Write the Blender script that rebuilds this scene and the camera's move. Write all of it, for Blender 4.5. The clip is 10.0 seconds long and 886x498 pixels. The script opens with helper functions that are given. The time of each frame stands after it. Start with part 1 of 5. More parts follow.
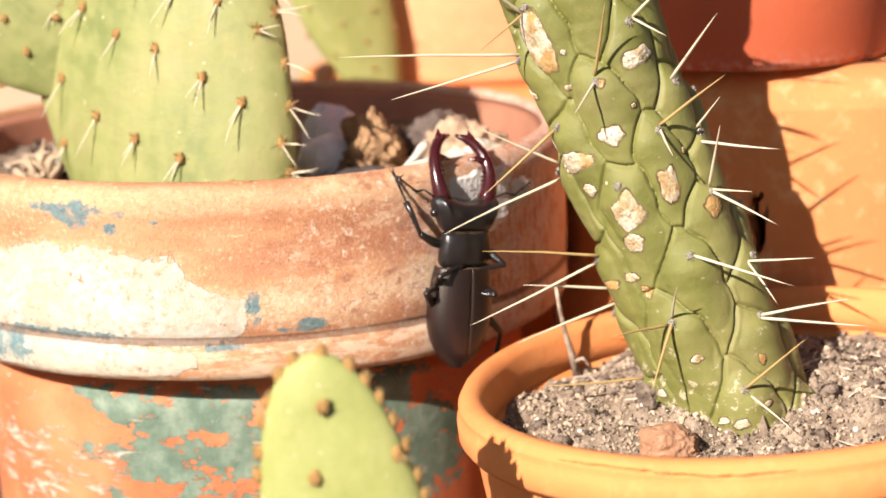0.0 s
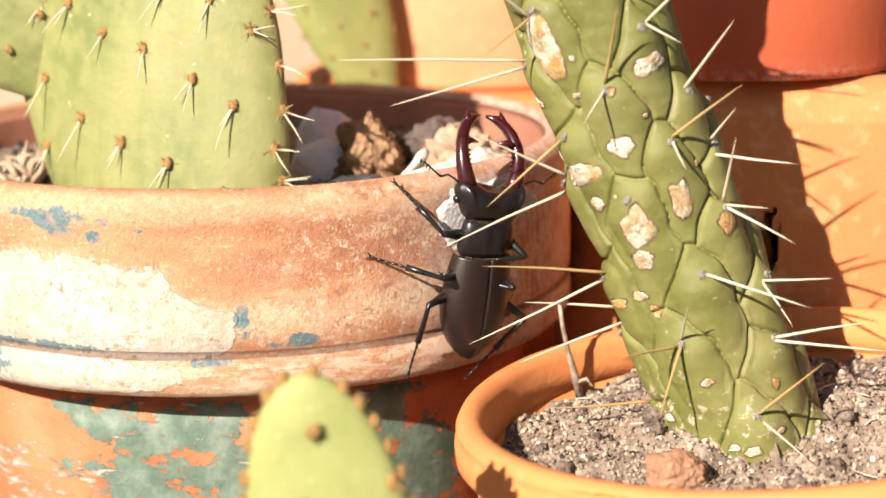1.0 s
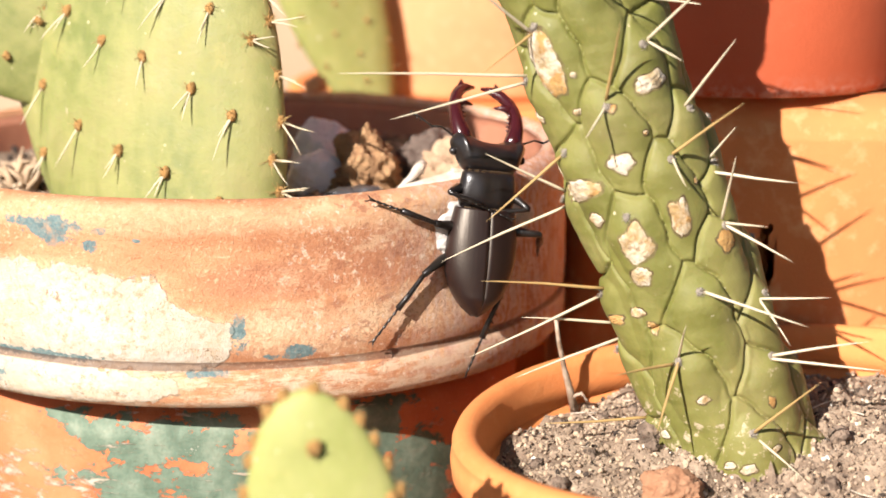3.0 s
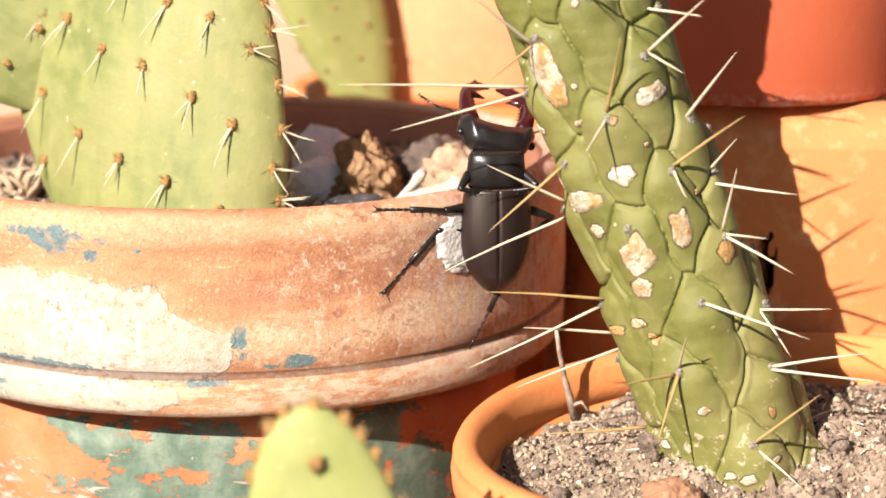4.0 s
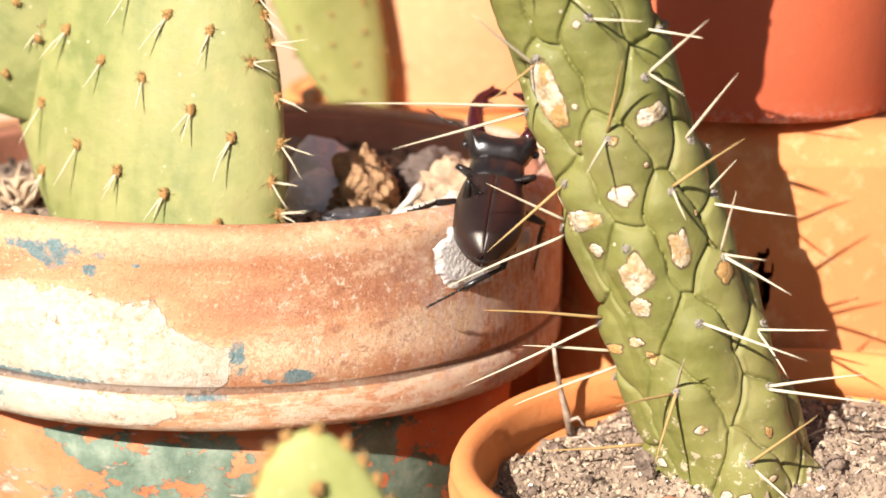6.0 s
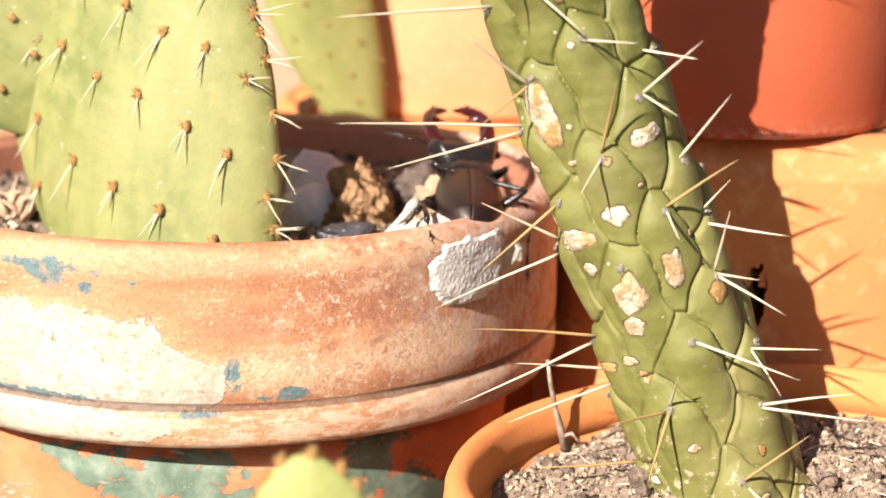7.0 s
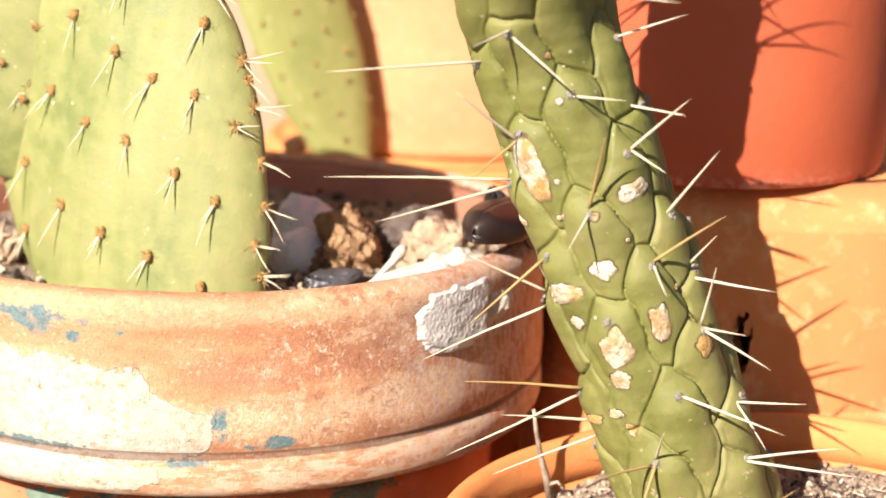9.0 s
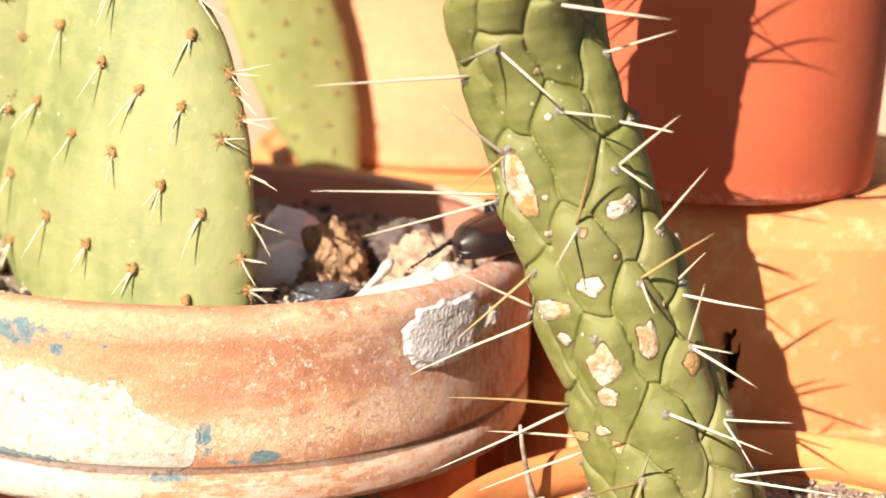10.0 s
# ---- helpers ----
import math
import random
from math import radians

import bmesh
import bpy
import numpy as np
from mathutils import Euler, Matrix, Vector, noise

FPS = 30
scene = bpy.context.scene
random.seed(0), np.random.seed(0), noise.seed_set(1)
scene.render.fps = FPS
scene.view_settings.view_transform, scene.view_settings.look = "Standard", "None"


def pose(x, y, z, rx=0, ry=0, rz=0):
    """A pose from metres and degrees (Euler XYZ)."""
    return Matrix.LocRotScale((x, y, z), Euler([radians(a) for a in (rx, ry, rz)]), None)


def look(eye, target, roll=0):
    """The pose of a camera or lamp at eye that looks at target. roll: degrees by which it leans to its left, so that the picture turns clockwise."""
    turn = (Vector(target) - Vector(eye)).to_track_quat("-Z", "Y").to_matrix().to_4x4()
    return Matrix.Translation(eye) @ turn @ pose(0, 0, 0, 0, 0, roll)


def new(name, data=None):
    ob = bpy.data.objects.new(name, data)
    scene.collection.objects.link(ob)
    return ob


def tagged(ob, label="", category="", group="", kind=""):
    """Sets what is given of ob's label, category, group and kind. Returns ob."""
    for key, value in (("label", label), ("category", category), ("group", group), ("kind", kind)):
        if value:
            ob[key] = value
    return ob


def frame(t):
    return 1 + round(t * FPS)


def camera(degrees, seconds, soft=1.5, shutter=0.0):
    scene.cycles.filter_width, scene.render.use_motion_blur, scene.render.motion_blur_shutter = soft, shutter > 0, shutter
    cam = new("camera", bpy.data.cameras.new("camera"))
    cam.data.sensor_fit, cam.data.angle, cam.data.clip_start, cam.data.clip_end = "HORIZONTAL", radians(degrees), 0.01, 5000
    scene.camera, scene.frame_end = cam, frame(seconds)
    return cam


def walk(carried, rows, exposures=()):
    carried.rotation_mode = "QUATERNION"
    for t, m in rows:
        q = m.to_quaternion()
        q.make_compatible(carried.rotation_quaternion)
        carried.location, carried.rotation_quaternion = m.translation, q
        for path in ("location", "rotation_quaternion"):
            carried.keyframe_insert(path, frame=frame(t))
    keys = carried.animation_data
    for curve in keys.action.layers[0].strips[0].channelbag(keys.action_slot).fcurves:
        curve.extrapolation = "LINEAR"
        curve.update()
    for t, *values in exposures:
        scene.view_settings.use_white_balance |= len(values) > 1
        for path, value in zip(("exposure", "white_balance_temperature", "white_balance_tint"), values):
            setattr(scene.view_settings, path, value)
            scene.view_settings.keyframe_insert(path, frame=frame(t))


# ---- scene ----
cam = camera(25.26, 10.0, soft=1.6)
PATH = [
    (0, pose(0.0093, -0.60596, 0.10123, 76.962, 1.737, -5.204)),
    (0.5, pose(0.00856, -0.60575, 0.10244, 77.043, 1.012, -5.113)),
    (1, pose(0.00958, -0.58119, 0.09813, 77.081, 0.858, -5.243)),
    (1.5, pose(0.00797, -0.58119, 0.10042, 77.077, 0.446, -5.316)),
    (2, pose(0.0078, -0.58101, 0.10141, 77.095, 0.382, -5.406)),
    (2.5, pose(0.00615, -0.58024, 0.10069, 77.119, 0.074, -5.565)),
    (4, pose(0.00448, -0.5788, 0.10671, 76.774, -0.05, -5.699)),
    (4.5, pose(0.00153, -0.57785, 0.1106, 76.519, -0.418, -5.819)),
    (5, pose(-0.00159, -0.57718, 0.11275, 76.41, -0.659, -5.964)),
    (5.5, pose(-1e-05, -0.57728, 0.11333, 76.363, -0.589, -5.985)),
    (7, pose(0.00153, -0.57728, 0.12264, 75.997, -0.668, -6.087)),
    (7.5, pose(0.00088, -0.57692, 0.12602, 75.914, -0.8, -6.105)),
    (8, pose(0.00056, -0.57714, 0.12931, 75.953, -0.872, -6.198)),
    (8.5, pose(-0.00075, -0.57669, 0.13123, 76.148, -1.063, -6.336)),
    (9, pose(0.00017, -0.57575, 0.1338, 76.218, -1.163, -6.493)),
    (9.5, pose(0.00357, -0.57422, 0.13998, 76.128, -1.196, -6.599)),
    (10, pose(0.00084, -0.57282, 0.13535, 76.406, -1.634, -6.724)),
]

walk(cam, PATH, [(0, 0.89), (5, 0.95), (10, 1.04)])
cam.data.dof.use_dof = True
cam.data.dof.focus_distance, cam.data.dof.aperture_fstop = 0.505, 11.0

# ---- light ----
SUN_TRAVEL = Vector((0.603, 0.740, -0.582))
world = bpy.data.worlds.new("sky")
scene.world = world
world.use_nodes = True
wn = world.node_tree
sky = wn.nodes.new("ShaderNodeTexSky")
sky.sky_type = "NISHITA"
sky.sun_disc = False
sky.sun_elevation = math.asin(-SUN_TRAVEL.normalized().z)
sky.sun_rotation = math.atan2(-SUN_TRAVEL.x, -SUN_TRAVEL.y)
wn.links.new(sky.outputs["Color"], wn.nodes["Background"].inputs["Color"])
wn.nodes["Background"].inputs["Strength"].default_value = 0.038
sun_data = bpy.data.lights.new("sun", "SUN")
sun_data.energy, sun_data.angle, sun_data.color = 5.3, radians(0.53), (1.0, 0.918, 0.855)
sun = new("sun", sun_data)
sun.matrix_world = look(-SUN_TRAVEL * 3, (0, 0, 0))


# ---- materials ----
class Nodes:
    """A small helper that builds one node material."""

    def __init__(self, name, rough=0.8):
        self.mat = bpy.data.materials.new(name)
        self.mat.use_nodes = True
        self.t = self.mat.node_tree
        self.bsdf = self.t.nodes["Principled BSDF"]
        self.bsdf.inputs["Roughness"].default_value = rough
        self.co = self.t.nodes.new("ShaderNodeTexCoord").outputs["Object"]
        self.height = None

    def link(self, a, b):
        self.t.links.new(a, b)
        return b

    def noise(self, scale, detail=4.0, rough=0.55, dist=0.0, co=None, stretch=None):
        co = co or self.co
        if stretch:
            mp = self.t.nodes.new("ShaderNodeMapping")
            mp.inputs["Scale"].default_value = stretch
            self.link(co, mp.inputs["Vector"])
            co = mp.outputs["Vector"]
        n = self.t.nodes.new("ShaderNodeTexNoise")
        n.inputs["Scale"].default_value, n.inputs["Detail"].default_value = scale, detail
        n.inputs["Roughness"].default_value, n.inputs["Distortion"].default_value = rough, dist
        self.link(co, n.inputs["Vector"])
        return n.outputs["Fac"]

    def cells(self, scale, feature="F1"):
        n = self.t.nodes.new("ShaderNodeTexVoronoi")
        n.feature = feature
        n.inputs["Scale"].default_value = scale
        self.link(self.co, n.inputs["Vector"])
        return n.outputs["Distance"]

    def ramp(self, fac, stops):
        r = self.t.nodes.new("ShaderNodeValToRGB")
        while len(r.color_ramp.elements) < len(stops):
            r.color_ramp.elements.new(0.5)
        for el, (p, c) in zip(r.color_ramp.elements, stops):
            el.position = p
            el.color = (*c, 1) if isinstance(c, tuple) else (c, c, c, 1)
        self.link(fac, r.inputs["Fac"])
        return r.outputs["Color"]

    def math(self, op, a, b=None, clamp=False):
        m = self.t.nodes.new("ShaderNodeMath")
        m.operation, m.use_clamp = op, clamp
        for i, v in enumerate((a, b)):
            if v is None:
                continue
            if isinstance(v, (int, float)):
                m.inputs[i].default_value = v
            else:
                self.link(v, m.inputs[i])
        return m.outputs[0]

    def mix(self, fac, a, b):
        m = self.t.nodes.new("ShaderNodeMix")
        m.data_type = "RGBA"
        for i, v in ((0, fac), (6, a), (7, b)):
            if isinstance(v, (int, float)):
                m.inputs[i].default_value = v
            elif isinstance(v, tuple):
                m.inputs[i].default_value = (*v, 1)
            else:
                self.link(v, m.inputs[i])
        return m.outputs[2]

    def xyz(self):
        s = self.t.nodes.new("ShaderNodeSeparateXYZ")
        self.link(self.co, s.inputs[0])
        return s.outputs

    def patches(self, spots, wobble, amount=1.0, edge=0.12):
        """1 inside a union of ragged patches (x, z, half width, half height) on an upright surface, 0 outside."""
        o, d = self.xyz(), None
        for x, z, rx, rz in spots:
            a = self.math("DIVIDE", self.math("SUBTRACT", o[0], x), rx)
            b = self.math("DIVIDE", self.math("SUBTRACT", o[2], z), rz)
            q = self.math("ADD", self.math("MULTIPLY", a, a), self.math("MULTIPLY", b, b))
            d = q if d is None else self.math("MINIMUM", d, q)
        d = self.math("ADD", d, self.math("MULTIPLY", self.math("SUBTRACT", wobble, 0.5), 3.6 * amount))
        return self.ramp(d, [(1.0 - edge, 1.0), (1.0, 0.0)])

    def blob(self, x, z, rx, rz, wobble, edge=0.12):
        return self.patches([(x, z, rx, rz)], wobble, 1.0, edge)

    def color(self, c):
        if isinstance(c, tuple):
            self.bsdf.inputs["Base Color"].default_value = (*c, 1)
        else:
            self.link(c, self.bsdf.inputs["Base Color"])
        return self

    def bump(self, fac, mm, strength=1.0):
        b = self.t.nodes.new("ShaderNodeBump")
        b.inputs["Distance"].default_value, b.inputs["Strength"].default_value = mm / 1000, strength
        self.link(fac, b.inputs["Height"])
        if self.height:
            self.link(self.height, b.inputs["Normal"])
        self.height = b.outputs["Normal"]
        self.link(self.height, self.bsdf.inputs["Normal"])
        return self

    def rough(self, c):
        self.link(c, self.bsdf.inputs["Roughness"])
        return self

    def soft(self, weight, radius, scale=0.004):
        """Light that enters the flesh a little way."""
        self.bsdf.inputs["Subsurface Weight"].default_value = weight
        self.bsdf.inputs["Subsurface Radius"].default_value = radius
        self.bsdf.inputs["Subsurface Scale"].default_value = scale
        return self


def two_tone(name, c1, c2, scale, rough=0.8, bump=0.3, fine=900, stretch=None, low=0.35, high=0.65):
    n = Nodes(name, rough)
    big, small = n.noise(scale, stretch=stretch), n.noise(fine, 3)
    n.color(n.mix(n.math("MULTIPLY", small, 0.35), n.ramp(big, [(low, c1), (high, c2)]), c1))
    n.bump(small, bump).bump(big, bump * 2)
    return n.mat


def clay(name, base, pale, dark, stain=0.5, scale=60):
    n = Nodes(name, 0.85)
    big, mid, fine = n.noise(scale * 0.4, 5, 0.6), n.noise(scale * 4, 5, 0.65), n.noise(1400, 2)
    c = n.ramp(big, [(0.3, dark), (0.5, base), (0.75, base)])
    c = n.mix(n.math("MULTIPLY", n.ramp(mid, [(0.52, 0.0), (0.72, 1.0)]), stain), c, pale)
    c = n.mix(n.math("MULTIPLY", fine, 0.3), c, base)
    n.color(c).bump(fine, 0.12).bump(mid, 0.2)
    return n.mat


def scuffed_clay(name, base, pale, dark, scale=60):
    """Clay whose foot is chipped and dusty."""
    n = Nodes(name, 0.7)
    z = n.xyz()[2]
    big, mid, fine = n.noise(scale * 0.4, 5, 0.6), n.noise(scale * 4, 5, 0.65), n.noise(1400, 2)
    c = n.ramp(big, [(0.3, dark), (0.5, base), (0.75, pale)])
    low = n.ramp(z, [(0.0, 1.0), (0.0045, 0.0)])
    c = n.mix(n.math("MULTIPLY", low, n.ramp(n.noise(420, 6, 0.75), [(0.46, 0.0), (0.58, 0.7)])), c, (0.60, 0.42, 0.34))
    c = n.mix(n.ramp(n.noise(230, 6, 0.7), [(0.735, 0.0), (0.755, 0.6)]), c, (0.66, 0.45, 0.35))
    n.color(n.mix(n.math("MULTIPLY", fine, 0.3), c, base)).bump(fine, 0.08).bump(mid, 0.15)
    return n.mat


def weathered_rim():
    n = Nodes("weathered_terracotta_rim", 0.85)
    o = n.xyz()
    band = n.noise(26, 6, 0.62, stretch=(1, 1, 2.6))
    mid, fine, grit = n.noise(420, 7, 0.78), n.noise(1500, 3), n.noise(640, 6, 0.75)
    ragged, flakes, wide = n.noise(75, 7, 0.68), n.noise(190, 6, 0.72), n.noise(18, 3)
    specks = n.noise(760, 4, 0.62)
    c = n.ramp(band, [(0.32, (0.42, 0.165, 0.074)), (0.46, (0.53, 0.235, 0.110)), (0.60, (0.62, 0.310, 0.155))])
    # browner clay towards the mended side, peach along the lip
    brown = n.patches([(0.050, -0.014, 0.040, 0.011), (0.012, -0.019, 0.022, 0.006), (0.075, -0.025, 0.03, 0.02)], wide, 0.7, 0.9)
    c = n.mix(n.math("MULTIPLY", brown, 0.65), c, n.ramp(flakes, [(0.35, (0.38, 0.146, 0.074)), (0.65, (0.51, 0.226, 0.120))]))
    c = n.mix(n.math("MULTIPLY", n.blob(-0.02, -0.003, 0.12, 0.0042, wide, 0.8), 0.7), c, n.ramp(mid, [(0.4, (0.60, 0.33, 0.17)), (0.6, (0.68, 0.43, 0.25))]))
    # salt bloom: dense specks in a band above the groove, thin elsewhere
    low = n.patches([(0.018, -0.0320, 0.030, 0.0080), (0.050, -0.0300, 0.030, 0.0075)], n.noise(60, 5, 0.6), 0.5, 0.9)
    c = n.mix(n.math("MULTIPLY", low, 0.6), c, (0.62, 0.39, 0.23))
    salt = n.math("ADD", n.math("ADD", specks, n.math("MULTIPLY", n.math("SUBTRACT", n.noise(48, 5, 0.65), 0.56), 0.55)), n.math("MULTIPLY", low, 0.15))
    c = n.mix(n.ramp(salt, [(0.56, 0.0), (0.64, 0.75)]), c, (0.68, 0.46, 0.28))
    c = n.mix(n.math("MULTIPLY", low, n.ramp(n.noise(150, 7, 0.75), [(0.50, 0.0), (0.56, 0.75)])), c, (0.72, 0.52, 0.33))
    c = n.mix(n.ramp(n.noise(150, 7, 0.75), [(0.61, 0.0), (0.66, 0.5)]), c, (0.62, 0.38, 0.21))
    c = n.mix(n.ramp(grit, [(0.66, 0.0), (0.69, 0.8)]), c, (0.76, 0.62, 0.46))
    c = n.mix(n.ramp(n.noise(240, 6, 0.75), [(0.68, 0.0), (0.70, 0.8)]), c, (0.74, 0.62, 0.48))
    c = n.mix(n.ramp(fine, [(0.60, 0.0), (0.78, 0.45)]), c, (0.24, 0.09, 0.045))
    c = n.mix(n.ramp(n.noise(130, 8, 0.75), [(0.30, 0.6), (0.37, 0.0)]), c, (0.22, 0.09, 0.05))
    # blotches, worn skin and pale chips on the browner side
    worn = n.ramp(o[0], [(-0.012, 0.0), (0.022, 1.0)])
    blotch = n.noise(105, 9, 0.78, 0.3, stretch=(1, 1, 1.5))
    c = n.mix(n.math("MULTIPLY", worn, n.ramp(blotch, [(0.40, 0.7), (0.45, 0.0)])), c, (0.33, 0.128, 0.068))
    c = n.mix(n.math("MULTIPLY", worn, n.ramp(blotch, [(0.535, 0.0), (0.575, 0.7)])), c, (0.68, 0.44, 0.27))
    c = n.mix(n.math("MULTIPLY", worn, n.ramp(n.noise(360, 8, 0.8), [(0.575, 0.0), (0.605, 0.85)])), c, (0.74, 0.59, 0.45))
    # scratches along the turning
    lines = n.noise(150, 6, 0.7, stretch=(0.35, 0.35, 5.0))
    c = n.mix(n.ramp(lines, [(0.29, 0.6), (0.35, 0.0)]), c, (0.21, 0.085, 0.045))
    streaks = n.noise(240, 7, 0.78, stretch=(1.7, 1.7, 0.45))
    crusty = n.math("MULTIPLY", n.ramp(o[0], [(0.036, 0.0), (0.070, 1.0)]), n.ramp(streaks, [(0.46, 0.0), (0.53, 0.85)]))
    c = n.mix(crusty, c, n.ramp(grit, [(0.4, (0.50, 0.33, 0.26)), (0.6, (0.66, 0.53, 0.46))]))
    # white lime crust with an orange-stained margin
    crust_spots = [(-0.045, -0.0300, 0.034, 0.0148), (-0.018, -0.0345, 0.0195, 0.0088), (-0.072, -0.0310, 0.030, 0.0125), (-0.052, -0.0475, 0.040, 0.0052)]
    patch = n.patches(crust_spots, n.math("ADD", ragged, n.math("MULTIPLY", n.math("SUBTRACT", flakes, 0.5), 0.6)), 0.42, 0.08)
    halo = n.patches([(x + 0.001, z + 0.0008, a * 1.08 + 0.001, b * 1.12) for x, z, a, b in crust_spots], ragged, 0.4, 0.5)
    crust = n.noise(420, 7, 0.75)
    white = n.ramp(crust, [(0.33, (0.36, 0.22, 0.12)), (0.40, (0.50, 0.39, 0.27)), (0.47, (0.62, 0.54, 0.43)), (0.60, (0.70, 0.64, 0.55))])
    white = n.mix(n.ramp(n.noise(55, 6, 0.7), [(0.42, 0.0), (0.62, 0.7)]), white, (0.52, 0.39, 0.26))
    pits = n.ramp(n.noise(150, 8, 0.8), [(0.375, 0.95), (0.395, 0.0)])
    white = n.mix(pits, white, (0.30, 0.20, 0.12))
    c = n.mix(n.math("MULTIPLY", halo, n.ramp(flakes, [(0.42, 0.2), (0.58, 0.9)])), c, (0.68, 0.46, 0.27))
    c = n.mix(patch, c, white)
    lowsalt = n.math("MULTIPLY", n.ramp(n.noise(95, 6, 0.7, stretch=(1, 1, 4)), [(0.45, 0.0), (0.56, 0.8)]), n.blob(0.0, -0.047, 0.13, 0.0065, flakes))
    c = n.mix(lowsalt, c, (0.68, 0.52, 0.36))
    # remains of blue-green paint
    blue = n.patches([(-0.0455, -0.0066, 0.0075, 0.0038), (-0.0366, -0.0102, 0.0028, 0.0018), (-0.0535, -0.0050, 0.004, 0.0016), (-0.034, -0.0062, 0.002, 0.001), (0.0012, -0.0322, 0.0022, 0.0052), (0.0165, -0.0384, 0.0044, 0.0019),
                      (0.0110, -0.0392, 0.003, 0.0010), (-0.052, -0.0405, 0.016, 0.0014), (-0.0074, -0.0434, 0.005, 0.0016), (-0.068, -0.0455, 0.008, 0.0050), (-0.0241, -0.0084, 0.0012, 0.0006)], n.noise(210, 8, 0.75), 1.9, 0.35)
    c = n.mix(n.math("MULTIPLY", blue, n.ramp(flakes, [(0.36, 0.35), (0.50, 0.92)])), c, n.ramp(grit, [(0.35, (0.055, 0.150, 0.175)), (0.65, (0.16, 0.27, 0.27))]))
    # narrow dark brown band along the groove
    groove_tone = n.math("MULTIPLY", n.blob(0.0, -0.0416, 0.2, 0.0011, wide, 0.6), 0.75)
    c = n.mix(groove_tone, c, (0.13, 0.07, 0.045))
    grain = n.noise(850, 8, 0.82)
    c = n.mix(n.math("MULTIPLY", n.ramp(grain, [(0.36, 0.5), (0.44, 0.0)]), n.math("SUBTRACT", 1.0, n.math("MULTIPLY", patch, 0.7))), c, (0.20, 0.085, 0.048))
    c = n.mix(n.ramp(grain, [(0.56, 0.0), (0.66, 0.45)]), c, (0.72, 0.52, 0.35))
    n.color(c).bump(fine, 0.15).bump(mid, 0.35).bump(grit, 0.3).bump(patch, 0.35).bump(salt, 0.15).bump(grain, 0.2)
    return n.mat


def flaking_paint():
    n = Nodes("flaking_green_and_orange_paint", 0.7)
    fine, wide = n.noise(1200, 3), n.noise(30, 3)
    c = n.ramp(n.noise(26, 5, 0.6), [(0.32, (0.48, 0.115, 0.040)), (0.5, (0.60, 0.170, 0.062)), (0.68, (0.66, 0.25, 0.11))])
    c = n.mix(n.ramp(n.noise(330, 5, 0.7), [(0.57, 0.0), (0.72, 0.35)]), c, (0.70, 0.36, 0.20))
    # chipped green coat, torn along the turning of the pot
    green = n.ramp(n.noise(95, 5, 0.7), [(0.35, (0.070, 0.140, 0.095)), (0.5, (0.125, 0.205, 0.145)), (0.66, (0.24, 0.31, 0.23))])
    torn = n.noise(115, 9, 0.70, 0.25, stretch=(1, 1, 1.5))
    gmask = n.patches([(-0.036, -0.0645, 0.011, 0.0042), (-0.014, -0.0655, 0.015, 0.0060), (-0.028, -0.0700, 0.010, 0.0040), (-0.022, -0.0810, 0.026, 0.0062), (0.004, -0.0770, 0.012, 0.0075),
                       (-0.048, -0.0622, 0.005, 0.0012), (0.036, -0.0680, 0.013, 0.0090), (0.050, -0.0850, 0.012, 0.015), (-0.010, -0.105, 0.035, 0.014)], torn, 2.6, 0.02)
    c = n.mix(gmask, c, green)
    # thin pale scrapes that run down towards the right
    o = n.t.nodes.new("ShaderNodeMapping")
    o.inputs["Rotation"].default_value = (0.0, radians(38), 0.0)
    o.inputs["Scale"].default_value = (0.55, 1.0, 3.2)
    n.link(n.co, o.inputs["Vector"])
    scrape = n.noise(120, 8, 0.74, 0.4, co=o.outputs["Vector"])
    side = n.blob(-0.062, -0.083, 0.024, 0.020, wide, 0.95)
    wmask = n.ramp(n.math("ADD", scrape, n.math("MULTIPLY", side, 0.10)), [(0.60, 0.0), (0.66, 0.75)])
    c = n.mix(wmask, c, (0.72, 0.58, 0.46))
    chips = n.ramp(n.noise(240, 7, 0.75), [(0.655, 0.0), (0.68, 0.85)])
    c = n.mix(chips, c, (0.70, 0.62, 0.54))
    c = n.mix(n.ramp(n.noise(170, 8, 0.75), [(0.27, 0.8), (0.31, 0.0)]), c, (0.16, 0.06, 0.04))
    n.color(n.mix(n.math("MULTIPLY", fine, 0.2), c, (0.3, 0.12, 0.06)))
    n.bump(fine, 0.1).bump(gmask, 0.3).bump(wmask, 0.2).bump(n.noise(300, 5, 0.7), 0.25)
    return n.mat


